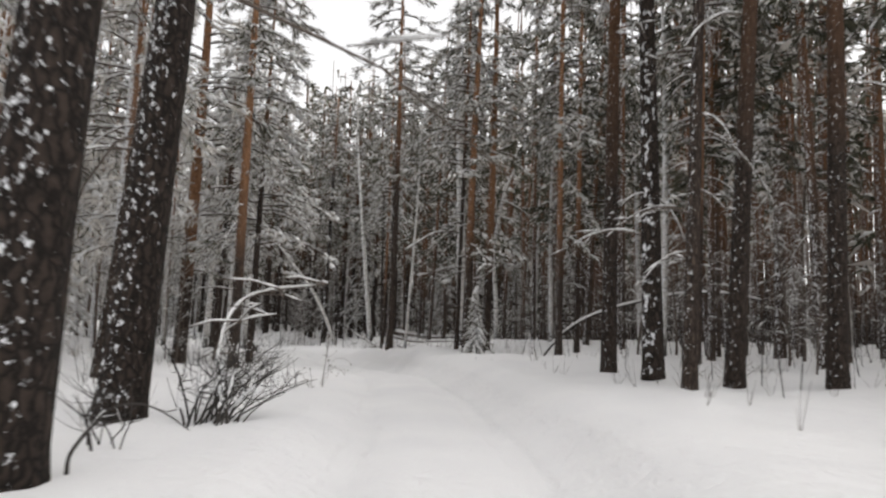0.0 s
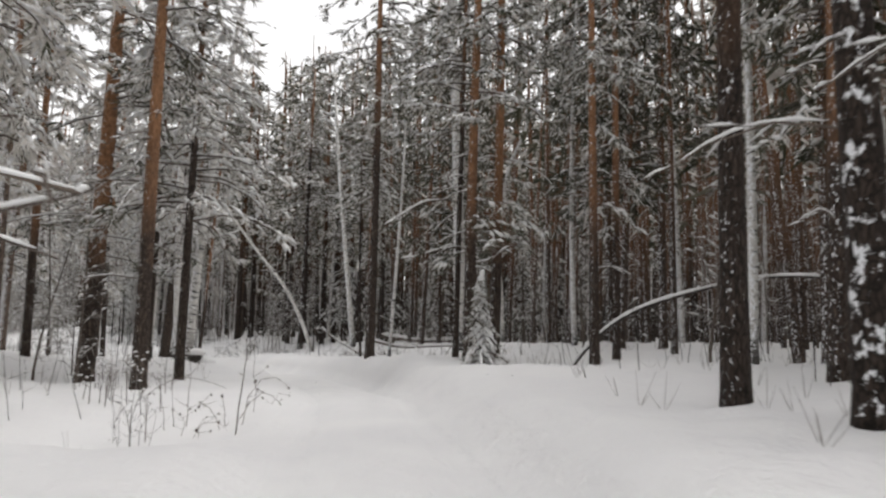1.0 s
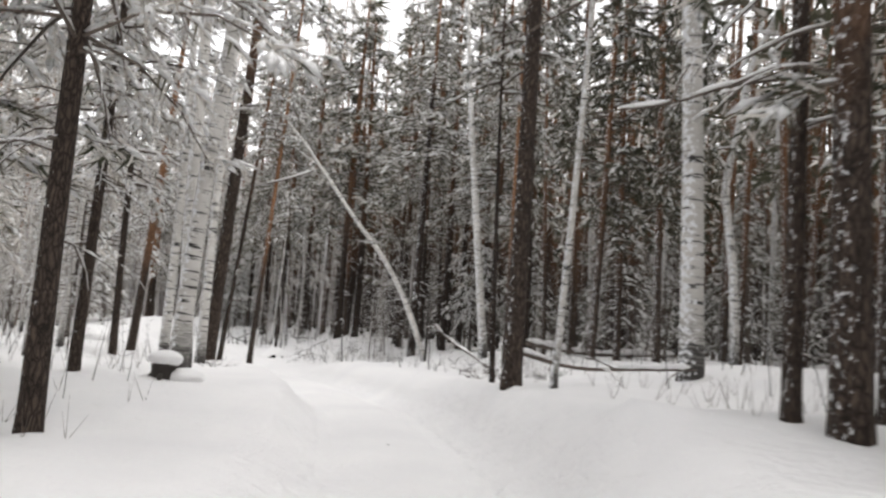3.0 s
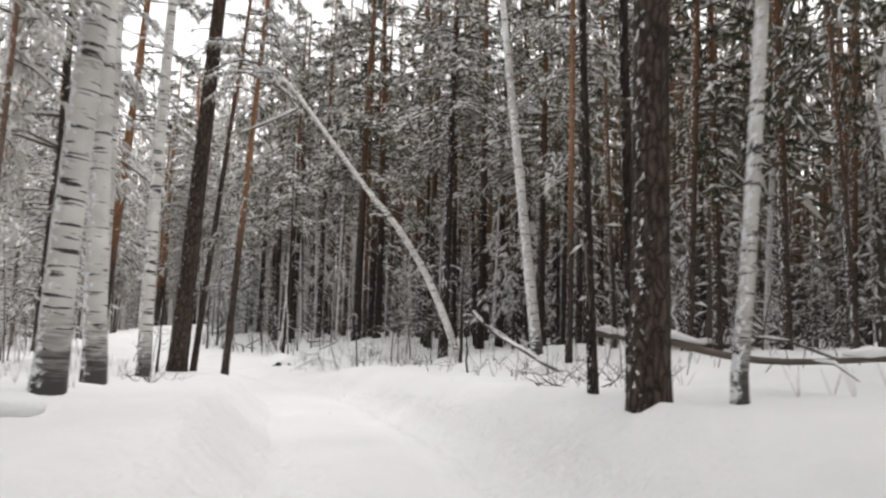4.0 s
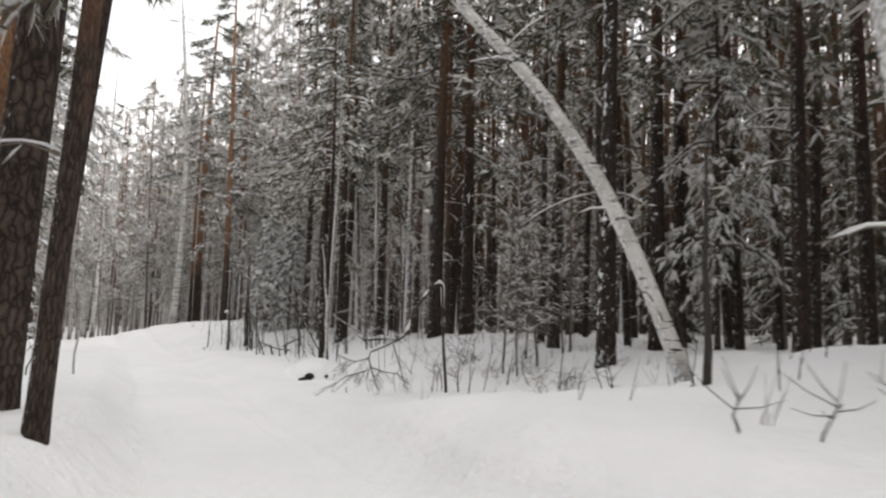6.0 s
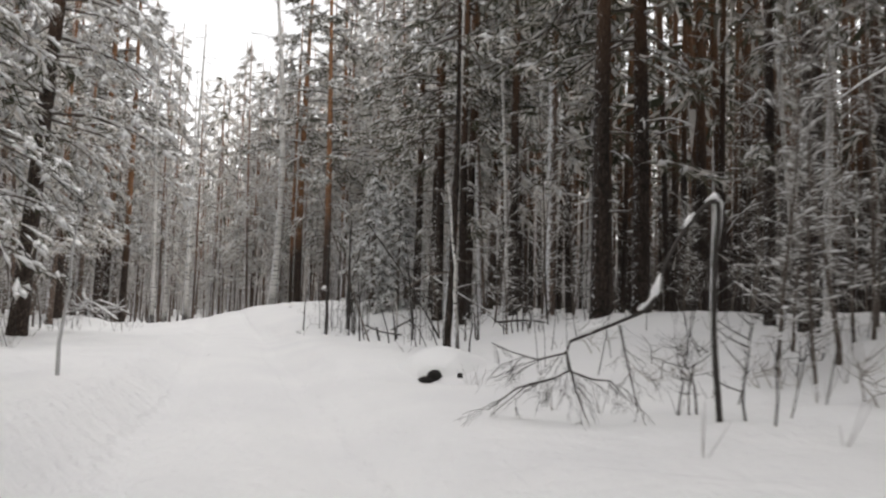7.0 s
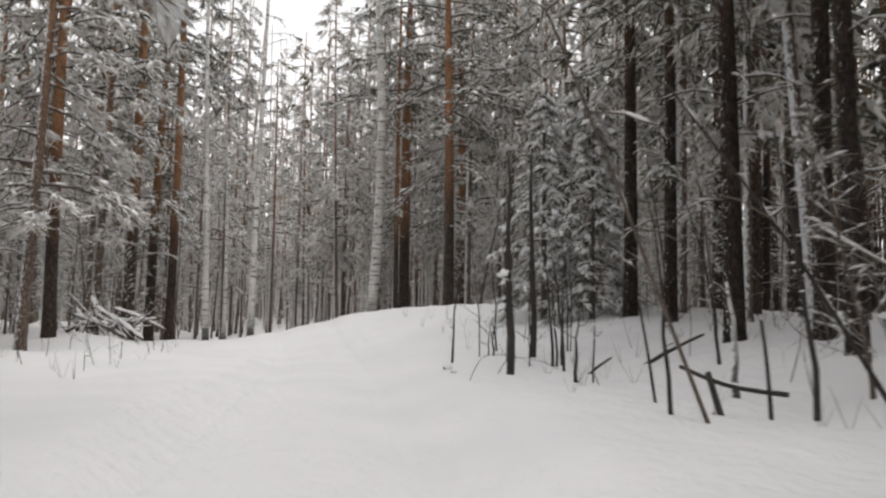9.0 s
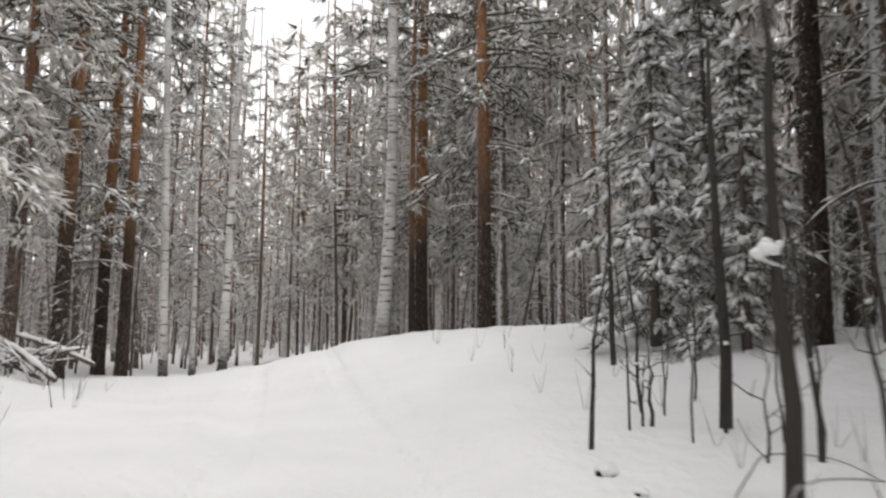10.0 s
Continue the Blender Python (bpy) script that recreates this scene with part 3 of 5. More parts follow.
PINES = Kind([pine(11, crown=0.42, low=5, broad=0.07), pine(12, 21.0, 0.16, 0.38, low=6, broad=0.07), pine(13, 18.0, 0.14, 0.36, dead=12, low=7, broad=0.07), pine(14, 20.0, 0.15, 0.45, dead=12, low=4, broad=0.07)], [0.15, 0.16, 0.14, 0.15])
SNOWY_PINES = Kind([pine(21, 19.0, 0.16, 0.45, BARK_DUSTED, dead=3, ice=0.5, label="old pine with furrowed brown bark dusted with driven snow"), pine(22, 18.0, 0.15, 0.5, BARK_DUSTED, dead=3, ice=0.5, label="old pine with furrowed brown bark dusted with driven snow")], [0.16, 0.15])
FAR_PINES = Kind([pine(51, 19.0, 0.14, 0.30, RIMED_HAZE_BARK, leaf=FROST_LIT_NEEDLES, limbs=38, dead=5, twigs=3, reach=2.5, low=6, size=0.46, snowy=0.9, broad=0.085), pine(52, 17.0, 0.13, 0.24, RIMED_HAZE_BARK, leaf=FROST_LIT_NEEDLES, limbs=38, dead=5, twigs=3, reach=2.4, low=5, size=0.46, snowy=0.9, broad=0.085), pine(53, 21.0, 0.15, 0.36, RIMED_HAZE_BARK, leaf=FROST_LIT_NEEDLES, limbs=38, dead=5, twigs=3, reach=2.5, low=8, size=0.46, snowy=0.9, broad=0.085)], [0.14, 0.13, 0.15])
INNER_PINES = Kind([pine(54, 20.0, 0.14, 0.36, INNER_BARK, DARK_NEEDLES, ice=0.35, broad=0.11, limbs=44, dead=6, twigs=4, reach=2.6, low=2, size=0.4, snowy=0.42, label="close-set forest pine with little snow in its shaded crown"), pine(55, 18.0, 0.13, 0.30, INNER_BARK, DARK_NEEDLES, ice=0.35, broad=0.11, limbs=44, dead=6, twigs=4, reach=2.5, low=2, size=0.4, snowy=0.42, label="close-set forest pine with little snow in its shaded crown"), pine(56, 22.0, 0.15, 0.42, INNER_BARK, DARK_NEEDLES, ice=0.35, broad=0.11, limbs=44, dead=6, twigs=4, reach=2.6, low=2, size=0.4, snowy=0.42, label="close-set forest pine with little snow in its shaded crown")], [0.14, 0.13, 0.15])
SHADED_PINES = Kind([pine(57, 20.0, 0.15, 0.40, SHADED_BARK, NEEDLES, ice=0.8, broad=0.09, limbs=46, dead=7, twigs=4, reach=2.7, low=2, size=0.4, snowy=0.6, label="thick pine at the edge of the wood, bark coloured dark as shade"), pine(58, 19.0, 0.15, 0.34, SHADED_BARK, NEEDLES, ice=0.8, broad=0.09, limbs=46, dead=7, twigs=4, reach=2.7, low=2, size=0.4, snowy=0.6, label="thick pine at the edge of the wood, bark coloured dark as shade")], [0.15, 0.15])
DARK_PINES = Kind([pine(24, 18.0, 0.14, 0.5, BARK_DARK, label="slim pine with dark bark and bare lower branches"), pine(25, 17.0, 0.13, 0.48, BARK_DARK, label="slim pine with dark bark and bare lower branches")], [0.14, 0.13])
PLASTERED = Kind([pine(23, 18.0, 0.17, 0.5, BARK_PLASTERED, label="old tree with bark plastered by driven snow")], [0.17])
BIRCHES = Kind([birch(31), birch(32, 16.0, 0.10, 0.4), birch(33, 14.0, 0.09, 0.15)], [0.10, 0.10, 0.09])
OLD_PINE = Kind([pine(63, 17.0, 0.20, 0.28, BARK_DARK, FROST_LIT_NEEDLES, limbs=64, dead=6, twigs=6, reach=3.4, low=6, size=0.36, snowy=0.97, label="thick roadside pine with long boughs sagging under snow")], [0.20])
BARE_PINES = Kind([pine(26, 19.0, 0.13, 0.55, BARK_DARK, dead=2, ice=0.3, label="dark slim pine with a clean trunk and high crown")], [0.13])
FLECKED_PINES = Kind([pine(27, 19.0, 0.16, 0.5, BARK_SNOWY, dead=3, ice=0.2, label="thick leaning pine, its black-brown bark flecked with snow")], [0.16])
BOUGHY = Kind([pine(62, 13.0, 0.10, 0.17, BARK_DARK, limbs=62, dead=3, twigs=5, reach=2.6, low=2, size=0.34, snowy=0.97, label="roadside pine with low boughs sagging under snow")], [0.10])
ROADSIDE = Kind([pine(64, 15.0, 0.13, 0.3, BARK_DARK, FROST_LIT_NEEDLES, limbs=58, dead=7, twigs=5, reach=3.0, low=0, size=0.34, snowy=0.97, broad=0.06, label="roadside pine with a bare foot and long snowy boughs")], [0.13])
THIN_BIRCHES = Kind([birch(35, 13.0, 0.07, 0.55, limbs=12, crown=0.62)], [0.07])
POLES = Kind([pine(28, 9.0, 0.06, 0.6, SHADED_BARK, dead=4, limbs=16, twigs=3, reach=0.9, ice=0.3, label="thin dark pole of a young pine")], [0.06])
DENSE_SPRUCES = Kind([young_conifer(45, 6.5, 1.7, "young spruce hung with thick pads of snow", 0.36, 0.05, 6, SHADE_NEEDLES, 1.0, 4, 2, 0.05)], [0.09])
BRUSH = Kind([brush(71, 6.0, "slim bare young birch with rime on its fine twigs"), brush(72, 8.0, "slim bare young birch with rime on its fine twigs"), brush(73, 4.5, "slim bare young birch with rime on its fine twigs")], [0.035, 0.035, 0.035])
SHADED_SPRUCES = Kind([young_conifer(43, 6.5, 1.5, "young spruce, dark and thinly snowed, in the shade of pines", 0.36, 0.1, 5, SHADE_NEEDLES, 0.6, 4, 1, 0.045), young_conifer(44, 5.0, 1.3, "young spruce, dark and thinly snowed, in the shade of pines", 0.34, 0.08, 6, SHADE_NEEDLES, 0.6, 4, 1, 0.045)], [0.09, 0.07])
SPRUCES = Kind([young_conifer(41, 5.0, 1.2, "young spruce with snow-laden drooping boughs", 0.32, 0.06, 5)], [0.07])

# Beside the start of the road.
FLECKED_PINES.plant(-3.07, 5.5, 0.64, 1.2, 1.2, 0)
FLECKED_PINES.plant(-3.66, 9.0, 0.57, 1.1, 4.0, 0)
DARK_PINES.plant(-7.0, 16.1, 0.40, 1.1, 3.5, 10)
PINES.plant(-6.59, 24.8, 0.35)
PINES.plant(-9.83, 29.25, 0.6)
ROADSIDE.plant(-7.2, 29.35, 0.28, 1.0, 0.5, 0)
PINES.plant(-13.5, 27.0, 0.34)
PINES.plant(-13.0, 32.0, 0.28)
SNOWY_PINES.plant(3.55, 16.17, 0.33)
DARK_PINES.plant(3.9, 12.02, 0.24, 1.0, 1.0, 0)
PLASTERED.plant(3.82, 13.78, 0.38)
SNOWY_PINES.plant(4.8, 12.55, 0.32, 1.0, 1.5, 0)
SNOWY_PINES.plant(6.4, 12.4, 0.33)
PINES.plant(4.22, 27.35, 0.26)
PINES.plant(5.06, 28.49, 0.22)
BIRCHES.plant(5.03, 34.8, 0.22)
BIRCHES.plant(1.01, 37.2, 0.48, 1.4, 2.2, 0, label="big white birch with dark bark scars")
DARK_PINES.plant(0.63, 28.69, 0.17, 0.9)
PINES.plant(0.98, 28.29, 0.33)
PINES.plant(1.75, 29.4, 0.32)
BARE_PINES.plant(-2.22, 34.13, 0.32)
THIN_BIRCHES.plant(-1.54, 34.25, 0.13, 0.9)
POLES.plant(-2.67, 35.44, 0.10, 1.0, 2.5, 180)
POLES.plant(-2.3, 35.77, 0.12, 1.1)
# Past the stump.
BIRCHES.plant(-9.16, 36.1, 0.40, 1.25, 5.0, 0)
BIRCHES.plant(-10.3, 38.5, 0.36, 1.3)
BIRCHES.plant(-12.7, 41.8, 0.28, 1.1, 2.0, 0)
BIRCHES.plant(-11.4, 41.5, 0.28, 1.1)
BARE_PINES.plant(-13.62, 46.4, 0.50, 1.2, 4.0, 10)
PINES.plant(-11.37, 44.74, 0.17, 0.8, 3.0, 10)
BARE_PINES.plant(-13.35, 46.75, 0.17, 0.8, 4.5, 10)
PINES.plant(-3.44, 46.66, 0.18, 0.9)
BIRCHES.plant(-4.44, 49.27, 0.32, 1.1, 4.0, 160)
PLASTERED.plant(-8.34, 55.19, 0.36, 1.0)
SHADED_PINES.plant(-14.38, 63.39, 0.43)
SHADED_PINES.plant(-13.68, 64.48, 0.42)
SHADED_PINES.plant(-10.16, 60.4, 0.32)
SHADED_PINES.plant(-10.82, 62.3, 0.22)
SHADED_PINES.plant(-7.5, 58.2, 0.36)
SHADED_PINES.plant(-7.0, 60.2, 0.33)
SHADED_PINES.plant(-8.8, 59.2, 0.26)
SHADED_PINES.plant(-20.1, 68.7, 0.28)
SHADED_PINES.plant(-18.5, 69.0, 0.32)
# Round the last bend.
SHADED_PINES.plant(-22.05, 71.0, 0.36)
SHADED_PINES.plant(-20.6, 70.2, 0.32)
SHADED_PINES.plant(-24.1, 74.7, 0.30)
SHADED_PINES.plant(-25.4, 75.9, 0.36)
PINES.plant(-35.5, 84.0, 0.46, 1.25)
PINES.plant(-40.56, 88.3, 0.56, 1.2, label="tall pine with bright orange upper bark")
BIRCHES.plant(-40.8, 85.9, 0.5, 1.5)
BIRCHES.plant(-40.65, 78.2, 0.27, 1.2)
BIRCHES.plant(-42.5, 77.7, 0.27, 1.2)
PINES.plant(-44.6, 75.8, 0.46, 1.3)
PINES.plant(-40.8, 70.4, 0.38)
PINES.plant(-48.9, 80.1, 0.46, 1.3)
PINES.plant(-46.8, 79.5, 0.4, 1.25)
DENSE_SPRUCES.plant(-28.2, 77.0, size=1.0)
DENSE_SPRUCES.plant(-26.5, 76.2, size=0.85)
DENSE_SPRUCES.plant(-27.6, 79.2, size=1.2)
BIRCHES.plant(-18.54, 64.04, 0.12, 0.7)
POLES.plant(-16.6, 59.95, 0.15, 1.1)
BIRCHES.plant(6.86, 23.7, 0.22, 1.1)
PINES.plant(6.34, 19.2, 0.33)
OLD_PINE.plant(-26.9, 58.3, 0.42, 1.0, 4.0, 20)
BOUGHY.plant(-9.2, 13.2, 0.2, 1.0)
PINES.plant(-19.1, 50.6, 0.36, 1.0, 3.0, 20)
PINES.plant(-39.7, 92.4, 0.52, 1.2)
PINES.plant(-40.1, 86.9, 0.24, label="slim pine beside a tall orange-barked one")
BIRCHES.plant(-18.7, 69.1, 0.16, 1.0, 3.0, 180)
SHADED_PINES.plant(-4.9, 55.5, 0.30)
SHADED_PINES.plant(-3.2, 53.4, 0.28)
ROADSIDE.plant(-9.7, 33.6, 0.2, 1.0)
ROADSIDE.plant(-15.8, 44.2, 0.24, 1.2)
BOUGHY.plant(-6.2, 58.5, 0.13, 1.0)
BOUGHY.plant(-25.2, 55.0, 0.2, 1.0)
FAR_PINES.plant(-52.5, 91.5, 0.26, 0.9)
FAR_PINES.plant(-55.0, 96.5, 0.24, 0.95)
FAR_PINES.plant(-50.3, 95.6, 0.26, 0.9)
FAR_PINES.plant(-57.5, 93.0, 0.26, 0.9)


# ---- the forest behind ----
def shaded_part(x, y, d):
    """Where the wood stands dense with little rime, its shade put into bark and needle colour: inside the stand to the
    right of the road.
    """
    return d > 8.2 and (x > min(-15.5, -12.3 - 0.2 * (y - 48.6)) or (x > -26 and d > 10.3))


def forest():
    rng = random.Random(7)
    grid = {}
    for p in STANDS:
        grid.setdefault((int(p[0] // 3), int(p[1] // 3)), []).append(p)

    def free(x, y, gap):
        cx, cy = int(x // 3), int(y // 3)
        return all(math.hypot(x - a, y - b) > gap for i in (-1, 0, 1) for j in (-1, 0, 1) for a, b in grid.get((cx + i, cy + j), ()))
    far = []
    spots = [(rng.uniform(-110, 70), rng.uniform(-25, 165), rng.random()) for _ in range(12000)]
    ss, dd = road_place([p[0] for p in spots], [p[1] for p in spots])
    for (x, y, roll), s, d in zip(spots, ss, dd):
        clear = 0.0 if s > 114 else 2.0 if s > 106 else (7.5 if d > 0 else 3.2) if s > 92 else 6.5 if d < 0 else 8.5
        if abs(d) < clear or not free(x, y, 1.2 if d > 11.0 and x > -27 else 1.55 if d > 0 else 2.1):
            continue
        grid.setdefault((int(x // 3), int(y // 3)), []).append((x, y))
        if y < 6 and s < 6:
            if abs(d) < 22 and roll < 0.4:
                far.append((x, y))
        elif abs(d) < 11.6 and s < 116:
            if roll < (0.95 if shaded_part(x, y, d) else 0.84 if d > 0 else 0.6):
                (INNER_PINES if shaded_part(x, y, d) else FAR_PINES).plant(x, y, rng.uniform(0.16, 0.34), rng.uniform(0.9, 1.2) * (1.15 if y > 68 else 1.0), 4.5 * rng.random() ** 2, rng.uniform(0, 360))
            elif shaded_part(x, y, d):
                SHADED_SPRUCES.plant(x, y, None, rng.uniform(0.7, 1.2))
            elif roll < 0.92:
                BIRCHES.plant(x, y, rng.uniform(0.12, 0.24), rng.uniform(0.8, 1.2), rng.uniform(0, 4), rng.uniform(0, 360))
            else:
                SPRUCES.plant(x, y, size=rng.uniform(0.7, 1.3), which=0)
        elif x < 40 and y > -14:
            far.append((x, y))
    shoots = [(rng.uniform(-62, 16), rng.uniform(10, 112)) for _ in range(1100)]
    ss, dd = road_place([p[0] for p in shoots], [p[1] for p in shoots])
    count = 0
    for (x, y), s, d in zip(shoots, ss, dd):
        if count < 130 and 12 < s < 112 and (6.8 < d < 19 or -20 < d < -6.0) and free(x, y, 0.7):
            BRUSH.plant(x, y, None, rng.uniform(0.6, 1.2), 6 * rng.random(), rng.uniform(0, 360))
            count += 1
    shoots = [(rng.uniform(-75, -18), rng.uniform(52, 118)) for _ in range(500)]
    ss, dd = road_place([p[0] for p in shoots], [p[1] for p in shoots])
    count = 0
    for (x, y), s, d in zip(shoots, ss, dd):
        if count < 55 and 60 < s < 116 and (-22 < d < -6.5 or (s > 98 and abs(d) > 3.5 and abs(d) < 16)) and free(x, y, 0.7):
            BRUSH.plant(x, y, None, rng.uniform(0.7, 1.4), 6 * rng.random(), rng.uniform(0, 360))
            count += 1
    shoots = [(rng.uniform(-20, -9), rng.uniform(50, 70)) for _ in range(120)]
    ss, dd = road_place([p[0] for p in shoots], [p[1] for p in shoots])
    count = 0
    for (x, y), s, d in zip(shoots, ss, dd):
        if count < 17 and 5.5 < d < 15 and free(x, y, 0.6):
            BRUSH.plant(x, y, None, rng.uniform(0.5, 1.0), 6 * rng.random(), rng.uniform(0, 360))
            count += 1
    shoots = [(rng.uniform(-24, 16), rng.uniform(30, 92)) for _ in range(700)]
    ss, dd = road_place([p[0] for p in shoots], [p[1] for p in shoots])
    count = 0
    for (x, y), s, d in zip(shoots, ss, dd):
        if count < 14 and 44 < s < 92 and 11.0 < d < 22 and x > -8 and free(x, y, 0.8):
            SHADED_SPRUCES.plant(x, y, None, rng.uniform(0.7, 1.25), 3 * rng.random(), rng.uniform(0, 360))
            count += 1
    return far


FAR = forest()


def far_woods(places):
    rng = random.Random(9)
    xs, ys = [p[0] for p in places], [p[1] for p in places]
    zs, offs = heights(xs, ys), road_place(xs, ys)[1]
    trunk, shaded, old, pale, twig, dim, rimed, snow = Geo(), Geo(), Geo(), Geo(), Geo(), Geo(), Geo(), Geo()
    for (x, y), z, off in zip(places, zs, offs):
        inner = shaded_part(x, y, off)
        h, r = rng.uniform(17, 24) * (1.15 if y > 68 else 1.0), rng.uniform(0.09, 0.18)
        foot = Vector((x, y, z - 0.4))
        lean = Vector((rng.gauss(0, 0.6), rng.gauss(0, 0.6), 0))
        white = rng.random() < (0.05 if inner else 0.13 if x > -22 else 0.32)
        # Inside the stand, shade is put into darker bark; old takes the darkest.
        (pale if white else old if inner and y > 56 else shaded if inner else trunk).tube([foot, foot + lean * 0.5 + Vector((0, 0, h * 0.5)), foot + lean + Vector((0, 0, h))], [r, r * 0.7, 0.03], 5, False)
        for _ in range(11 if inner else 32):
            a, v = rng.uniform(0, 6.28), rng.uniform(0.8, 8.0)
            p = foot + Vector((math.cos(a), math.sin(a), 0)) * rng.uniform(0.1, 1.1) + Vector((0, 0, v))
            q = p + Vector((rng.uniform(-0.7, 0.7), rng.uniform(-0.7, 0.7), rng.uniform(-0.5, 0.7)))
            twig.blade(p, q, 0.027, rng)
            if rng.random() < (0.2 if inner else 0.45):
                snow.pad(p.lerp(q, 0.4), q - p, rng.uniform(0.15, 0.55), rng.uniform(0.06, 0.16), rng.uniform(0.05, 0.1))
        low = rng.uniform(0.2, 0.45) if inner else rng.uniform(0.09, 0.34)
        for _ in range(10 if white else 14 if inner else 20):
            t = low + (1.0 - low) * rng.random() ** 0.8
            reach = rng.uniform(0.2, 1.0) * 2.4 * (1.15 - t)
            a = rng.uniform(0, 6.28)
            d = Vector((math.cos(a), math.sin(a), -0.45))
            p = foot + Vector((d.x * reach, d.y * reach, h * t))
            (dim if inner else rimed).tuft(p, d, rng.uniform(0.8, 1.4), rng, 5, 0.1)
            if inner and rng.random() < 0.6:
                continue
            snow.pad(p + Vector((0, 0, 0.12)) + d * 0.3, d, rng.uniform(0.4, 1.0), rng.uniform(0.14, 0.36), rng.uniform(0.08, 0.2))
    top = thing("far_woods", "distant snow-dusted forest of pines and birches", "forest", kind="stuff")
    stuff(part("trunks", trunk, RIMED_HAZE_BARK, top))
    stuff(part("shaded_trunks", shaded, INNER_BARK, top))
    stuff(part("deep_shade_trunks", old, SHADED_BARK, top, "bark coloured dark for shade deep in the wood"))
    stuff(part("pale_trunks", pale, BIRCH_SNOWY, top))
    stuff(part("twig_work", twig, RIMED_TWIG, top, smooth=False))
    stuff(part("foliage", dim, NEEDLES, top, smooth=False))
    stuff(part("foliage", rimed, FROST_LIT_NEEDLES, top, "needles white with rime, lightened in place of bounced light", False))
    stuff(part("snow_load", snow, SNOW, top))


far_woods(FAR)


def horizon():
    """The forest's far edge, a ragged dark band all round."""
    rng = random.Random(3)
    m, n, l, b = material("far_forest", 1.0)
    t = node(n, "ShaderNodeTexNoise", Scale=1.1, Detail=6.0, Roughness=0.75)
    l.new(mapped(n, l, (1, 1, 0.35)), t.inputs["Vector"])
    l.new(ramp(n, l, t.outputs[0], [(0.3, (0.035, 0.031, 0.027)), (0.5, (0.1, 0.092, 0.083)), (0.7, (0.34, 0.33, 0.32))]), b.inputs["Base Color"])
    g = Geo()
    count = 360
    for i in range(count):
        a = 2 * math.pi * i / count
        x, y = -20 + 128 * math.cos(a), 65 + 128 * math.sin(a)
        g.v += [Vector((x, y, -6)), Vector((x, y, rng.uniform(11, 19)))]
        j = (i + 1) % count
        g.f.append((2 * i, 2 * j, 2 * j + 1, 2 * i + 1))
    ob = new("backdrop", g.mesh("backdrop", m, False))
    tagged(ob, "far edge of the snowy forest", "forest edge", kind="structure")


horizon()


# ---- single things along the road ----
def rooted(name, label, category, x, y, group="", lift=0.0):
    top = thing(name, label, category, group)
    top.location = (x, y, ground_z(x, y) + lift)
    return top


def sapling(x, y, height, dia, lean=0.0, towards=0.0, clumps=4, seed=1, mat=None, twigs=7, label=""):
    """A bare young stem with twigs and lumps of snow caught on it."""
    rng = random.Random(seed * 31 + int(x * 10))
    top = rooted("sapling", label or "bare dark sapling with lumps of snow caught on its twigs", "sapling", x, y, "saplings")
    trunk, wood, snow = Geo(), Geo(), Geo()
    d = Vector((math.cos(radians(towards)), math.sin(radians(towards)), 0)) * math.tan(radians(lean))
    pts = [Vector((rng.uniform(-0.03, 0.03), rng.uniform(-0.03, 0.03), 0)) * (i > 0) + d * (height * i / 6) * (i / 6 + 0.5) / 1.5 + Vector((0, 0, height * i / 6)) for i in range(7)]
    pts.insert(0, Vector((0, 0, -0.3)) - d * 0.3)
    trunk.tube(pts, [dia / 2] + [dia / 2 * (1 - 0.12 * i) for i in range(7)], 7)
    for _ in range(twigs):
        p = along(pts, height * rng.uniform(0.25, 0.95))
        a, ln = rng.uniform(0, 6.28), rng.uniform(0.2, 0.6)
        q = p + Vector((math.cos(a) * ln * 0.7, math.sin(a) * ln * 0.7, rng.uniform(0.2, 0.75) * ln))
        mid = p.lerp(q, 0.5) + Vector((rng.uniform(-0.03, 0.03), rng.uniform(-0.03, 0.03), -0.03))
        wood.tube([p, mid, q], [0.007, 0.005, 0.0025], 4, False)
        for _ in range(2):
            u = mid.lerp(q, rng.uniform(-0.4, 0.8))
            wood.tube([u, u + Vector((rng.uniform(-0.2, 0.2), rng.uniform(-0.2, 0.2), rng.uniform(0.0, 0.2)))], [0.004, 0.002], 3, False)
        if rng.random() < 0.5:
            ridge(snow, [p.lerp(q, 0.2), q], rng.uniform(0.008, 0.018), rng, 0.4)
    for _ in range(clumps):
        p = along(pts, height * rng.uniform(0.25, 0.85)) + Vector((rng.uniform(-0.03, 0.03), rng.uniform(-0.03, 0.03), 0))
        k = rng.uniform(0.007, 0.022)
        for _ in range(3):
            snow.lump(p + Vector((rng.uniform(-k, k), rng.uniform(-k, k), rng.uniform(-k, k))), (k, k * 0.9, k * 0.8), rng, 4, 6, 0.3)
    part("stem", trunk, mat or DARK_WOOD, top)
    if wood.v:
        stuff(part("twig_work", wood, DARK_WOOD, top))
    if snow.v:
        stuff(part("snow_clumps", snow, SNOW, top, "lumps of snow"))
    return top


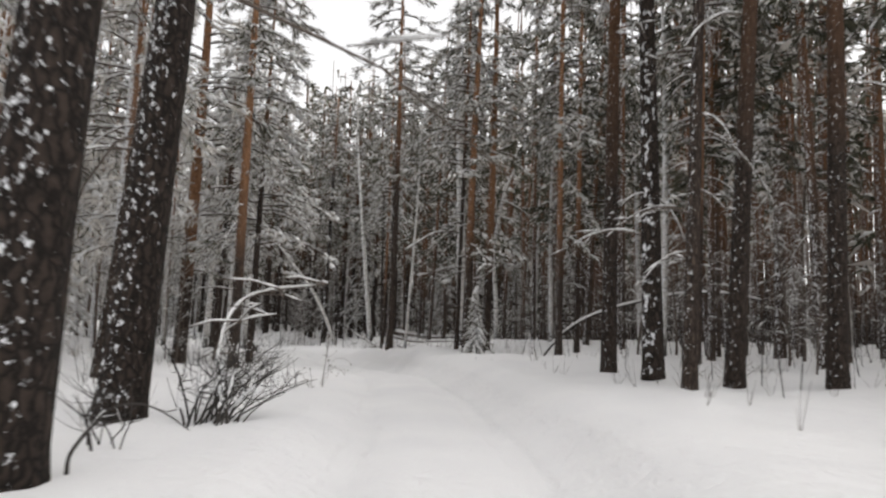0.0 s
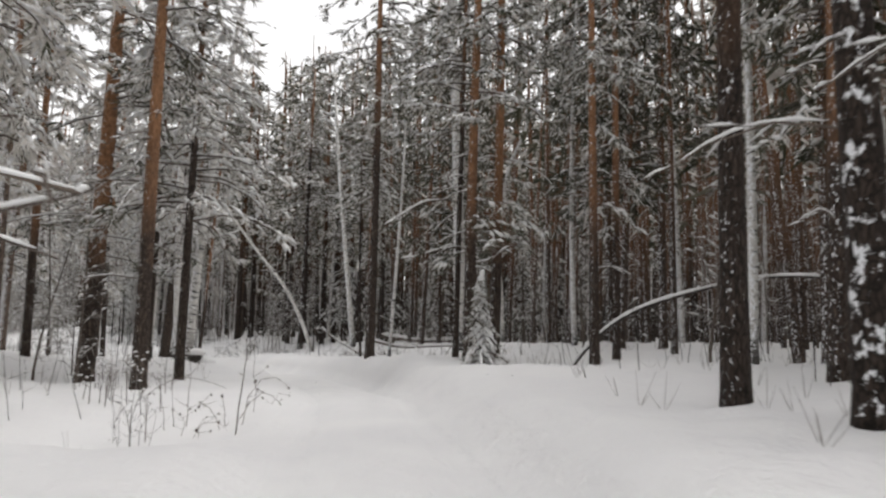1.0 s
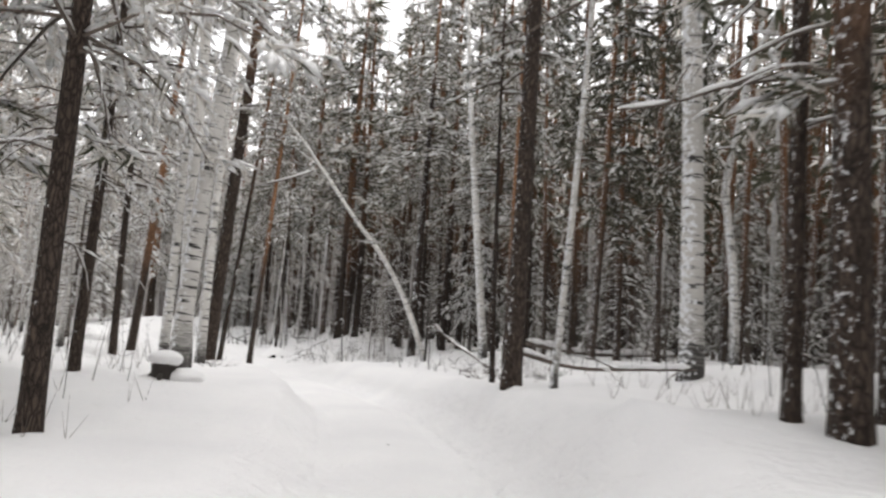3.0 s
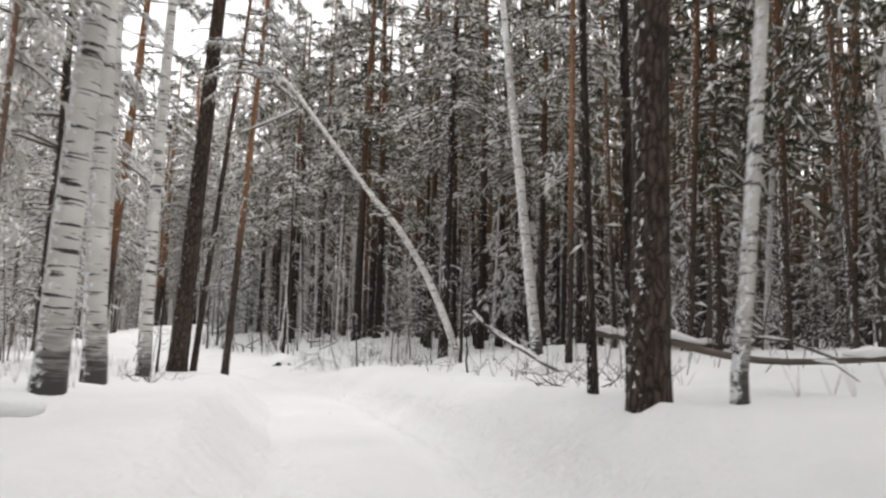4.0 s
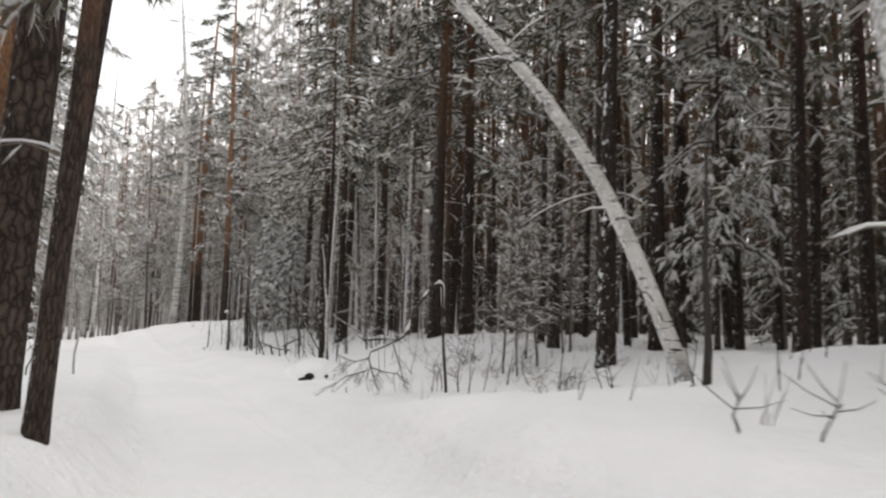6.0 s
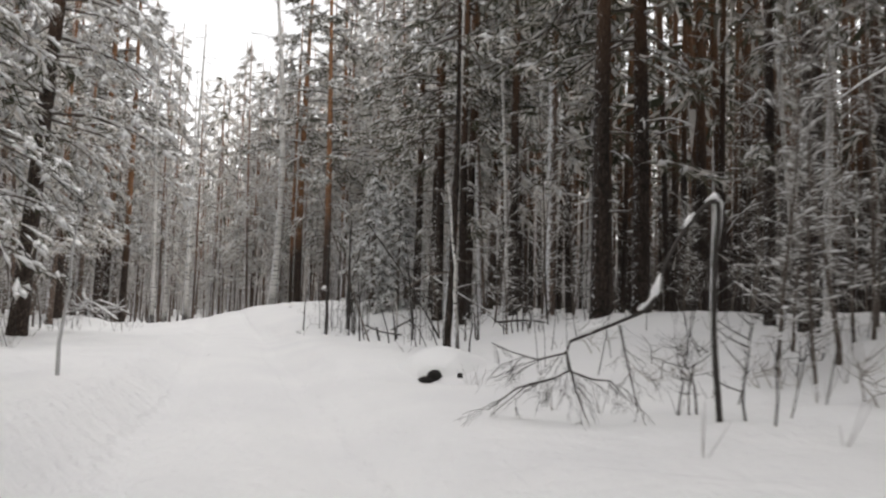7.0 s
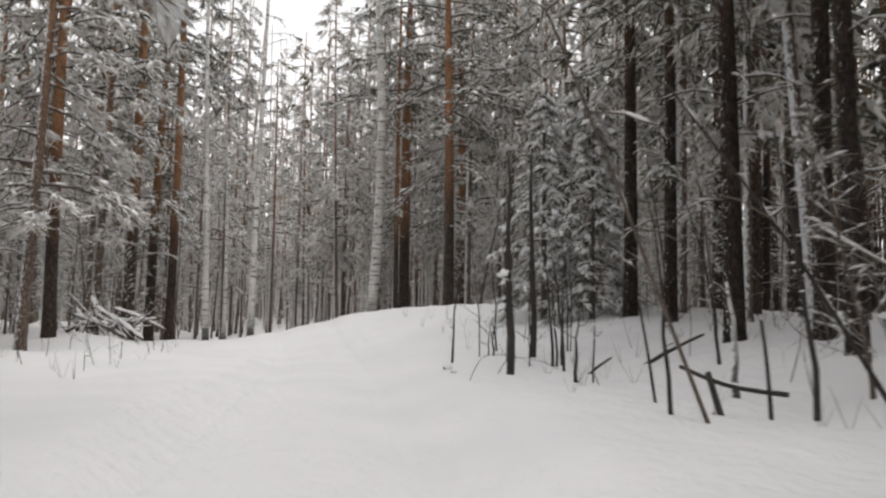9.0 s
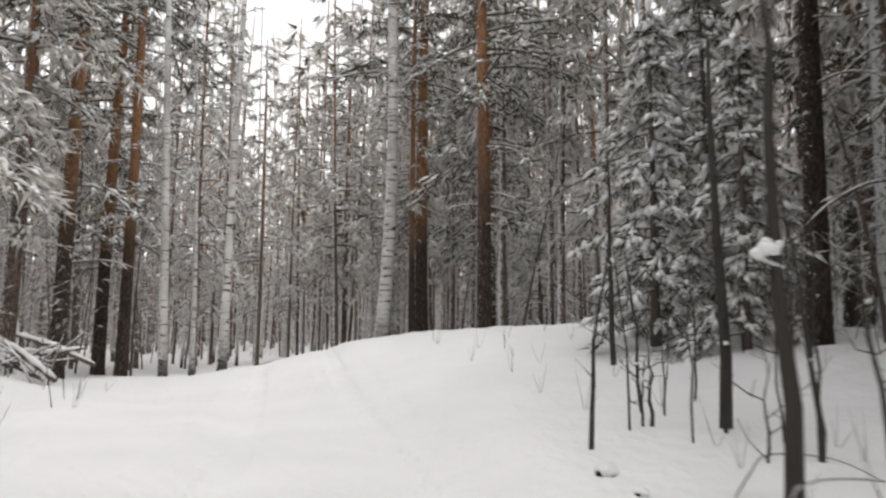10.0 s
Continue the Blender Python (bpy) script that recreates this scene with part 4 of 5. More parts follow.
def bent_trunk(name, label, category, base, offsets, dia, mat, snow_width, twigs=0, seed=1, tip=0.4, gap=0.06):
    """A leaning, bent or fallen stem through the offsets from its base, with snow lying along it."""
    rng = random.Random(seed)
    top = thing(name, label, category)
    top.location = base
    pts = [Vector(o) for o in offsets]
    fine = []
    for i in range(len(pts) - 1):
        p0, p1, p2, p3 = pts[max(i - 1, 0)], pts[i], pts[i + 1], pts[min(i + 2, len(pts) - 1)]
        for k in range(5):
            t = k / 5
            fine.append(0.5 * ((2 * p1) + (p2 - p0) * t + (2 * p0 - 5 * p1 + 4 * p2 - p3) * t * t + (3 * p1 - p0 - 3 * p2 + p3) * t ** 3))
    fine.append(pts[-1])
    n = len(fine) - 1
    radii = [dia / 2 * (1 - (1 - tip) * i / n) for i in range(n + 1)]
    trunk, wood, snow = Geo(), Geo(), Geo()
    trunk.tube(fine, radii, 9)
    part("trunk", trunk, mat, top)
    if snow_width:
        ridge(snow, [p + Vector((0, 0, r * 0.55)) for p, r in zip(fine, radii)], snow_width, rng, gap)
    for _ in range(twigs):
        i = rng.randrange(n // 4, n)
        p, a = fine[i], rng.uniform(0, 6.28)
        ln = rng.uniform(0.3, 1.0)
        q = p + Vector((math.cos(a) * ln, math.sin(a) * ln, rng.uniform(-0.5, 0.35) * ln))
        wood.tube([p, p.lerp(q, 0.5) + Vector((0, 0, 0.06)), q], [0.014, 0.01, 0.005], 4, False)
        ridge(snow, [p, p.lerp(q, 0.5) + Vector((0, 0, 0.06)), q], 0.018, rng, 0.15)
    if wood.v:
        stuff(part("twig_work", wood, TWIG, top))
    if snow.v:
        stuff(part("snow_ridge", snow, SNOW, top, "snow lying along the stem"))
    return top


def shrub(x, y, stems, reach, height, seed, label, mat=None, swept=(0.0, 0.0), thick=0.014):
    """A bare, many-stemmed bush, its stems all swept one way."""
    rng = random.Random(seed)
    top = rooted("shrub", label, "shrub", x, y)
    wood, snow = Geo(), Geo()
    for i in range(stems):
        a = rng.uniform(0, 6.28)
        r, h = reach * rng.uniform(0.4, 1.0), height * rng.uniform(0.5, 1.0)
        foot = Vector((rng.uniform(-0.25, 0.25), rng.uniform(-0.25, 0.25), -0.15))
        k = rng.uniform(0.35, 1.0)
        tip = foot + Vector((math.cos(a) * r + swept[0] * k, math.sin(a) * r + swept[1] * k, h))
        mid = foot.lerp(tip, 0.5) + Vector((rng.uniform(-0.1, 0.1), rng.uniform(-0.1, 0.1), h * 0.12))
        th = rng.uniform(0.43, 1.0) * thick
        wood.tube([foot, foot.lerp(mid, 0.5) + Vector((0, 0, 0.05)), mid, mid.lerp(tip, 0.5) + Vector((0, 0, h * 0.05)), tip], [th, th * 0.85, th * 0.7, th * 0.5, th * 0.25], 5, False)
        if rng.random() < 0.5:
            ridge(snow, [foot.lerp(mid, 0.5), mid, tip], th * 1.1, rng, 0.3)
        for _ in range(6):
            p = mid.lerp(tip, rng.uniform(-0.4, 0.9))
            q = p + Vector((rng.uniform(-0.35, 0.35), rng.uniform(-0.35, 0.35), rng.uniform(0.0, 0.35)))
            wood.tube([p, p.lerp(q, 0.5) + Vector((0, 0, -0.02)), q], [th * 0.45, th * 0.3, th * 0.15], 4, False)
            if rng.random() < 0.4:
                ridge(snow, [p, q], th * 0.7, rng, 0.2)
    stuff(part("stem_work", wood, mat or DARK_WOOD, top))
    stuff(part("snow_load", snow, SNOW, top, "snow on the stems"))
    return top


def dry_weed(x, y, height, seed, load=1.0):
    rng = random.Random(seed)
    top = rooted("dry_weed", "dry brown weed stalk with snow on its seed heads", "plant", x, y, "dry weeds")
    stalk, snow = Geo(), Geo()
    lean = Vector((rng.uniform(-0.15, 0.15), rng.uniform(-0.15, 0.15), 1))
    stalk.tube([lean * (height * t) - Vector((0, 0, 0.1)) for t in (0, 0.5, 1)], [0.010, 0.008, 0.005], 4, False)
    for _ in range(rng.randint(2, 6)):
        p = lean * (height * rng.uniform(0.35, 1.0))
        a, ln = rng.uniform(0, 6.28), rng.uniform(0.1, 0.3)
        q = p + Vector((math.cos(a) * ln * 0.7, math.sin(a) * ln * 0.7, rng.uniform(0.25, 0.8) * ln))
        r = q + Vector((math.cos(a) * ln * 0.4, math.sin(a) * ln * 0.4, rng.uniform(-0.35, 0.2) * ln))
        bow = p.lerp(q, 0.5) + Vector((0, 0, -0.08 * ln))
        stalk.tube([p, bow, q, r], [0.005, 0.0045, 0.0035, 0.002], 4, False)
        stalk.lump(r, (0.007, 0.007, 0.016), rng, 4, 6)
        snow.lump(q + Vector((0, 0, 0.012)), (rng.uniform(0.015, 0.04) * load, rng.uniform(0.012, 0.03) * load, 0.016 * load), rng, 4, 6, 0.3)
    stuff(part("stalk_work", stalk, STRAW, top))
    stuff(part("snow_load", snow, SNOW, top))


# The small snow-covered fir at the roadside.
fir = young_conifer(61, 2.2, 0.62, "small fir wrapped in snow with a bowed white tip", 0.17, 0.03, 13, SHADE_NEEDLES, 0.6, 4, 2, 0.05, 1.25)
fir.location = (1.22, 26.45, ground_z(1.22, 26.45))
cap_rng = random.Random(5)
fir_cap, fir_load = Geo(), Geo()
for k in range(6):
    fir_cap.lump((cap_rng.uniform(-0.03, 0.03) - 0.02 * k, cap_rng.uniform(-0.03, 0.03), 2.3 - k * 0.1), (0.05 + 0.014 * k, 0.05 + 0.012 * k, 0.08), cap_rng, 6, 9, 0.2)
part("snow_cap", fir_cap, SNOW, fir, "lump of snow on the tip")
for k in range(60):
    t = (k + cap_rng.random()) / 60
    a = k * 2.4 + cap_rng.uniform(-0.4, 0.4)
    reach = (0.07 + 0.5 * (1 - t) ** 1.3) * cap_rng.uniform(0.4, 1.2)
    out = Vector((math.cos(a), math.sin(a), 0))
    z = 0.16 + 1.75 * t
    r = cap_rng.uniform(0.02, 0.068) * (1.1 - 0.4 * t)
    fir_load.tube([out * (reach * u) + Vector((0, 0, z + 0.06 * u - 0.95 * reach * u * u)) for u in (0.25, 0.5, 0.78, 1.05)], [r * 0.6, r, r * cap_rng.uniform(0.8, 1.3), r * 0.3], 6)
stuff(part("snow_load", fir_load, SNOW, fir, "fingers of snow on the boughs"))

# Stems bent over by snow.
bent_trunk("bent_birch", "thin birch bent into a long arch under a ridge of snow", "tree", (3.4, 27.45, 0.5), [(0, 0, -0.2), (0.95, 0.05, 0.95), (2.1, 0.05, 1.7), (3.9, 0.05, 2.28), (5.5, 0.05, 2.6), (7.0, 0.05, 2.62), (8.3, 0.1, 2.4)], 0.10, DARK_WOOD, 0.05, 3, 71, 0.4, 0.0)
bent_trunk("leaning_birch", "white birch leaning far over the road with snow along its trunk", "tree", (-6.84, 51.1, 0.0), [(0.06, 0, -0.3), (0, 0, 0.0), (-0.28, -0.03, 0.9), (-0.81, -0.15, 2.25), (-1.37, -0.3, 3.38), (-2.2, -0.38, 4.61), (-3.2, -0.4, 5.77), (-4.6, -0.4, 7.55), (-5.6, -0.4, 8.8), (-6.6, -0.4, 9.9)], 0.28, BIRCH, 0.035, 14, 72, 0.4, 0.35)
bent_trunk("bare_branch", "long bare pine branch under snow reaching over the road", "branch", (-11.3, 44.65, 5.9), [(0, 0, 0), (1.0, -0.5, 0.12), (1.9, -0.9, 0.3)], 0.05, TWIG, 0.035, 0, 73)
bent_trunk("crooked_birch", "crooked thin birch kinked half way up", "tree", (3.25, 44.42, ground_z(3.25, 44.42)), [(0, 0, -0.3), (-0.09, 0, 2.4), (-0.26, 0, 4.0), (-0.37, 0, 5.15), (-0.16, 0, 6.35), (0.02, 0, 7.4), (0.28, 0, 8.8), (0.75, 0.1, 9.9), (1.15, 0.2, 10.95), (1.7, 0.3, 12.6)], 0.28, BIRCH, 0, 12, 74, 0.45)
bent_trunk("snow_branch", "dead branch under a thick ridge of snow", "branch", (0.62, 28.6, 5.15), [(0, 0, 0), (-0.9, -0.15, -0.05), (-1.7, -0.3, -0.55), (-2.5, -0.45, -1.1)], 0.042, TWIG, 0.03, 4, 75, 0.4, 0.1)
bent_trunk("snow_branch", "dead branch under a thick ridge of snow", "branch", (0.6, 28.6, 3.85), [(0, 0, 0), (-0.6, -0.1, -0.12), (-1.1, -0.15, -0.3), (-1.8, -0.2, -0.42)], 0.036, TWIG, 0.027, 3, 76, 0.4, 0.1)
bent_trunk("snow_branch", "dead branch under a thick ridge of snow", "branch", (1.05, 28.3, 3.4), [(0.1, 0, 0), (0.5, -0.1, 0.1), (0.9, -0.15, 0.42), (1.25, -0.2, 0.45)], 0.03, TWIG, 0.024, 1, 77, 0.4, 0.1)
bowed = bent_trunk("bent_sapling", "young birch bowed to the ground with snow on its back", "sapling", (-10.96, 53.45, ground_z(-10.96, 53.45)), [(0, 0, -0.3), (0, 0, 0.0), (-0.03, -0.12, 0.75), (0.01, -0.38, 1.45), (0.05, -0.62, 1.86), (-0.12, -0.78, 1.72), (-0.31, -0.95, 1.36), (-0.42, -1.04, 1.0), (-0.66, -0.88, 0.87), (-1.16, -0.74, 0.67)], 0.06, DARK_WOOD, 0.03, 0, 78, 0.4, 0.12)
bent_trunk("fallen_tree", "fallen thin birch propped in the snow", "fallen tree", (-3.32, 44.8, 0.42), [(0.15, -0.15, -0.05), (-0.5, 0.45, 0.12), (-1.1, 1.1, 0.42), (-1.8, 1.75, 0.75), (-2.15, 1.0, 1.1), (-2.25, 0.4, 1.3)], 0.08, TWIG, 0.045, 9, 79)
bent_trunk("fallen_tree", "thick fallen trunk buried under snow", "fallen tree", (-2.6, 48.2, 1.22), [(-0.2, -0.2, 0.12), (0.9, 0.9, -0.02), (2.0, 2.0, -0.12), (3.6, 2.9, -0.05), (5.2, 3.6, 0.05)], 0.15, TWIG, 0.11, 14, 80)
bent_trunk("fallen_tree", "dead branch lying in the snow", "branch", (-17.6, 65.4, ground_z(-17.6, 65.4) + 0.12), [(0, 0, 0), (0.8, 0.05, 0.08), (1.5, 0, -0.02), (1.9, -0.1, -0.2)], 0.07, DARK_WOOD, 0.035, 5, 81)
bent_trunk("forked_branch", "broken dark branch propped on a stub in the snow", "branch", (-20.7, 65.4, 0.3), [(0.15, 0.1, 0.02), (-0.35, -0.2, 0.1), (-0.75, -0.45, 0.28)], 0.055, DARK_WOOD, 0.018, 0, 82, 0.7, 0.4)
bent_trunk("broken_stub", "short dark stub leaning in the snow", "branch", (-21.2, 65.3, 0.1), [(0.1, 0, -0.15), (0.0, 0, 0.2), (-0.06, 0, 0.42)], 0.07, DARK_WOOD, 0, 0, 84, 0.9)
bent_trunk("leaning_sapling", "thin birch leaning over with snow along it", "sapling", (-21.2, 64.7, 0.15), [(0.1, 0.06, -0.2), (-0.35, -0.2, 1.2), (-0.78, -0.47, 2.55), (-1.35, -0.8, 4.2), (-1.9, -1.1, 5.6)], 0.045, TWIG, 0.012, 6, 85, 0.4, 0.25)
bent_trunk("leaning_sapling", "dark thin stem leaning among the trees", "sapling", (-19.7, 66.3, 0.2), [(0.1, 0.05, -0.2), (-0.4, -0.25, 0.8), (-1.0, -0.6, 1.9), (-1.9, -1.1, 3.3)], 0.06, DARK_WOOD, 0.018, 4, 86, 0.5, 0.3)
bent_trunk("dead_pole", "dead pole leaning across under snow", "branch", (-18.6, 67.5, 1.0), [(0, 0, 0), (-0.9, -0.4, 0.55), (-1.9, -0.8, 1.2)], 0.04, TWIG, 0.025, 2, 87)
bent_trunk("upright_limb", "broken upright limb of a fallen trunk under snow", "branch", (-0.75, 50.0, 1.2), [(0, 0, 0), (0.1, 0, 0.4), (-0.05, 0, 0.75), (0.1, 0, 1.1)], 0.06, TWIG, 0.035, 3, 88)
bent_trunk("snow_branch", "dead branch under a thick ridge of snow", "branch", (-1.2, 35.3, 0.95), [(-1.0, 0, 0.2), (0, 0.1, 0), (1.2, 0.3, 0.05), (2.2, 1.0, 0.1)], 0.08, TWIG, 0.055, 6, 83)

# Sticks and thin stems standing in the snow past the hollow stump.
for base, line, dia, words in (
        ((-23.87, 68.93, 0.21), [(-0.04, 0, -0.05), (0.09, 0.05, 0.08), (0.21, 0.11, 0.18), (0.31, 0.16, 0.26)], 0.05, "short dark stick poking out of the snow"),
        ((-23.19, 69.55, 0.36), [(-0.1, 0, -0.1), (0.24, 0.13, 0.14), (0.55, 0.29, 0.33), (0.85, 0.46, 0.5)], 0.075, "dark broken log slanting out of the snow"),
        ((-19.49, 62.89, 0.14), [(0, 0, -0.15), (-0.04, -0.07, 0.32), (-0.11, -0.17, 0.68), (-0.15, -0.22, 0.89)], 0.04, "dark bare stick leaning in the snow"),
        ((-20.69, 65.44, 0.07), [(0, 0, -0.15), (-0.02, -0.08, 0.49), (-0.05, -0.18, 0.97)], 0.05, "grey bare stick standing in the snow"),
        ((-21.9, 65.75, 0.14), [(0, 0, -0.15), (-0.06, -0.11, 0.52), (-0.12, -0.24, 1.09)], 0.04, "dark bare stick leaning in the snow"),
        ((-17.38, 61.22, 0.21), [(0.02, 0, -0.1), (-0.09, -0.09, 0.23), (-0.18, -0.17, 0.43)], 0.028, "short dark stick leaning in the snow"),
        ((-17.44, 63.46, 0.34), [(0, 0, -0.15), (0.0, -0.06, 0.38), (-0.03, -0.13, 0.77)], 0.045, "dark bare stick standing in the snow"),
        ((-17.24, 65.1, 0.56), [(0.1, 0.06, -0.1), (-0.2, -0.15, 0.2), (-0.44, -0.32, 0.41)], 0.035, "dark bare stick slanting out of the snow"),
        ((-17.97, 61.1, 0.18), [(0, 0, -0.1), (0.0, -0.05, 0.33), (-0.02, -0.12, 0.7)], 0.016, "thin grey shoot standing in the snow"),
        ((-19.94, 68.0, 0.57), [(0, 0, -0.15), (0, -0.05, 0.3), (-0.01, -0.09, 0.58)], 0.06, "short dark stub standing in the snow")):
    stick = bent_trunk("stick", words, "stick", base, line, dia, DARK_WOOD, 0.012 if dia > 0.06 else 0, 0, int(base[1] * 10), 0.6, 0.5)
    stick["group"] = "sticks in the snow"
for base, line, dia in (
        ((-24.9, 66.91, 0.17), [(-0.02, 0, -0.06), (0.1, 0.04, 0.21), (0.23, 0.1, 0.35), (0.58, 0.31, 0.34), (0.79, 0.45, 0.21)], 0.012),
        ((-25.34, 68.59, 0.13), [(-0.02, 0, -0.06), (0.11, 0.04, 0.17), (0.2, 0.08, 0.28), (0.43, 0.22, 0.29), (0.66, 0.37, 0.24), (0.89, 0.52, 0.11)], 0.014),
        ((-25.2, 68.65, 0.36), [(0.06, 0.02, 0.04), (-0.04, -0.02, 0.16), (-0.1, -0.05, 0.3)], 0.010),
        ((-17.62, 61.14, 0.18), [(0.02, 0, -0.06), (-0.08, -0.08, 0.22), (-0.17, -0.16, 0.42), (-0.34, -0.29, 0.6), (-0.49, -0.4, 0.67), (-0.69, -0.52, 0.73)], 0.022)):
    bent_trunk("arching_twig", "thin bare twig arching out of the snow", "twig", base, line, dia, DARK_WOOD, 0.004, 0, int(base[1] * 10), 0.35, 0.4)
# Small hollows in the snow; a black lump takes the place of their shade.
for base, size in (((-26.25, 68.51), 0.055), ((-25.81, 67.98), 0.03)):
    knob = rooted("small_hollow", "small hollow in the snow, its shade given by a black lump", "stump", base[0], base[1], "buried stubs")
    knob_rng = random.Random(int(size * 1000))
    knob_shade, knob_snow = Geo(), Geo()
    knob_shade.lump((0, -size * 0.5, size * 0.3), (size * 0.7, size * 0.6, size * 0.5), knob_rng, 6, 10, 0.25)
    knob_snow.lump((size * 0.5, size * 0.4, size * 0.7), (size * 1.7, size * 1.5, size), knob_rng, 8, 14, 0.1)
    part("wood", knob_shade, HOLLOW_BLACK, knob)
    part("snow_cover", knob_snow, SNOW, knob)

# The bowed birch's hanging twigs: forks that spread from its tip and droop to the snow.
hang_rng = random.Random(12)


def droop(fork, p, out, ln, r, depth):
    """A drooping twig that forks twice."""
    line = [p + out * (ln * u) + Vector((0, 0, -(0.12 + 0.22 * depth) * ln * u * u)) for u in (0, 0.3, 0.65, 1.0)]
    line = [line[0]] + [q + Vector((hang_rng.uniform(-0.02, 0.02), hang_rng.uniform(-0.02, 0.02), hang_rng.uniform(-0.01, 0.01))) for q in line[1:]]
    fork.tube(line, [r, r * 0.85, r * 0.65, r * 0.4], 4, False)
    if depth < 2:
        for q in line[1:] + line[2:]:
            if hang_rng.random() < 0.75:
                turn = hang_rng.choice((-1, 1)) * hang_rng.uniform(0.4, 1.0)
                o = Vector((out.x * math.cos(turn) - out.y * math.sin(turn), out.x * math.sin(turn) + out.y * math.cos(turn), hang_rng.uniform(-0.5, -0.05)))
                droop(fork, q, o, ln * hang_rng.uniform(0.45, 0.75), r * 0.6, depth + 1)


bow_tip = Vector((-1.16, -0.74, 0.67))
for line in ([(0, 0, 0), (-0.03, 0.0, -0.1), (-0.34, 0.14, -0.18), (-0.8, 0.7, -0.14), (-1.25, 1.33, -0.08)],
             [(-0.03, 0, -0.1), (-0.04, 0.1, -0.26), (-0.2, 0.25, -0.34), (-0.5, 0.4, -0.42), (-0.88, 0.57, -0.7)],
             [(-0.04, 0.1, -0.26), (0.05, 0.6, -0.36), (0.11, 1.1, -0.4), (0.25, 1.3, -0.6)],
             [(-0.03, 0, -0.1), (0.02, 0.1, -0.4), (0.1, 0.2, -0.68)],
             [(-0.2, 0.25, -0.34), (-0.55, 0.2, -0.45), (-0.8, 0.1, -0.66)],
             [(0.45, -0.1, 0.15), (0.45, 0.15, -0.1), (0.5, 0.3, -0.45), (0.52, 0.35, -0.6)]):
    fork = Geo()
    spine = [bow_tip + Vector(q) for q in line]
    fork.tube(spine, [0.011 - 0.008 * i / len(spine) for i in range(len(spine))], 5, False)
    for p, q in zip(spine, spine[1:]):
        for _ in range(2):
            a = hang_rng.uniform(0, 6.28)
            out = (q - p).normalized() * 0.6 + Vector((math.cos(a), math.sin(a), -0.35)) * 0.6
            droop(fork, p.lerp(q, hang_rng.uniform(0.2, 1.0)), out, hang_rng.uniform(0.16, 0.34), 0.0042, 0)
    stuff(part("fork", fork, DARK_WOOD, bowed))

# Bushes and weeds at the start.
shrub(-2.42, 8.3, 31, 0.75, 1.05, 91, "bare many-stemmed bush dusted with snow", None, (0.2, 1.55), 0.017)
bent_trunk("arching_branch", "long bare bush branch arching under snow", "branch", (-2.6, 8.8, 0.2), [(0, 0, -0.1), (-0.2, 0.9, 0.5), (-0.38, 1.85, 1.1), (-0.33, 2.3, 1.42), (-0.18, 2.55, 1.58), (0.25, 2.45, 1.68), (0.78, 2.2, 1.73), (1.0, 2.15, 1.78)], 0.04, TWIG, 0.022, 7, 92, 0.3)
bent_trunk("arching_branch", "long bare bush branch arching under snow", "branch", (-2.7, 8.9, 0.2), [(0, 0, -0.1), (-0.2, 0.9, 0.55), (-0.25, 1.6, 1.0), (0.05, 1.7, 1.22), (0.5, 1.7, 1.3)], 0.03, TWIG, 0.016, 5, 96, 0.3)
bent_trunk("twisted_stem", "dark twisted bush stem bending low over the snow", "shrub", (-2.69, 5.75, 0.08), [(-0.02, 0, -0.1), (0.0, 0, 0.1), (0.02, 0, 0.26), (0.14, 0.05, 0.46), (0.24, 0.1, 0.58), (0.42, 0.15, 0.62), (0.6, 0.2, 0.56), (0.8, 0.25, 0.42)], 0.038, DARK_WOOD, 0.008, 0, 93, 0.2, 0.45)
shrub(-2.85, 6.6, 7, 0.5, 0.7, 101, "small bare bush with dark twisted stems")
shrub(-2.95, 37.2, 6, 0.5, 0.45, 97, "low bare bush bowed under snow", TWIG)
shrub(-2.4, 42.6, 5, 0.8, 0.6, 98, "low bare bush bowed under snow beside a fallen trunk", TWIG)
shrub(-2.2, 40.6, 3, 0.6, 0.5, 99, "low bare bush bowed under snow", TWIG)
shrub(-10.4, 40.2, 6, 0.5, 0.35, 100, "small bare bush nearly buried in snow")
for b_x, b_y, b_h in ((-9.6, 54.6, 0.6), (-10.6, 55.6, 0.5), (-8.9, 53.4, 0.55), (-11.9, 56.6, 0.5), (-13.4, 59.6, 0.6), (5.4, 14.8, 0.35), (6.6, 16.0, 0.4)):
    shrub(b_x, b_y, 5, 0.45, b_h, int(b_y * 10), "low thin bush half buried in snow", RIMED_TWIG)
weed_rng = random.Random(4)


def beside(s, d):
    """The plan point s metres along the drive and d metres to its right."""
    i = int(np.searchsorted(START, s + S0)) - 1
    u = SEG[i] / SEG_LEN[i]
    p = LINE[i] + u * (s + S0 - START[i])
    return float(p[0] + u[1] * d), float(p[1] - u[0] * d)


for k in range(9):
    b_x, b_y = beside(50 + 9 * (k + weed_rng.random()) / 9, weed_rng.uniform(3.6, 7.0))
    shrub(b_x, b_y, weed_rng.randint(2, 4), weed_rng.uniform(0.12, 0.3), weed_rng.uniform(0.3, 0.8), 300 + k, "few thin bare twigs poking out of the snow", DARK_WOOD if k % 3 else RIMED_TWIG)
for k in range(7):
    b_x, b_y = beside(38 + 9 * (k + weed_rng.random()) / 7, weed_rng.uniform(2.8, 5.5))
    shrub(b_x, b_y, weed_rng.randint(2, 4), weed_rng.uniform(0.12, 0.35), weed_rng.uniform(0.3, 0.7), 340 + k, "few thin bare twigs poking out of the snow")


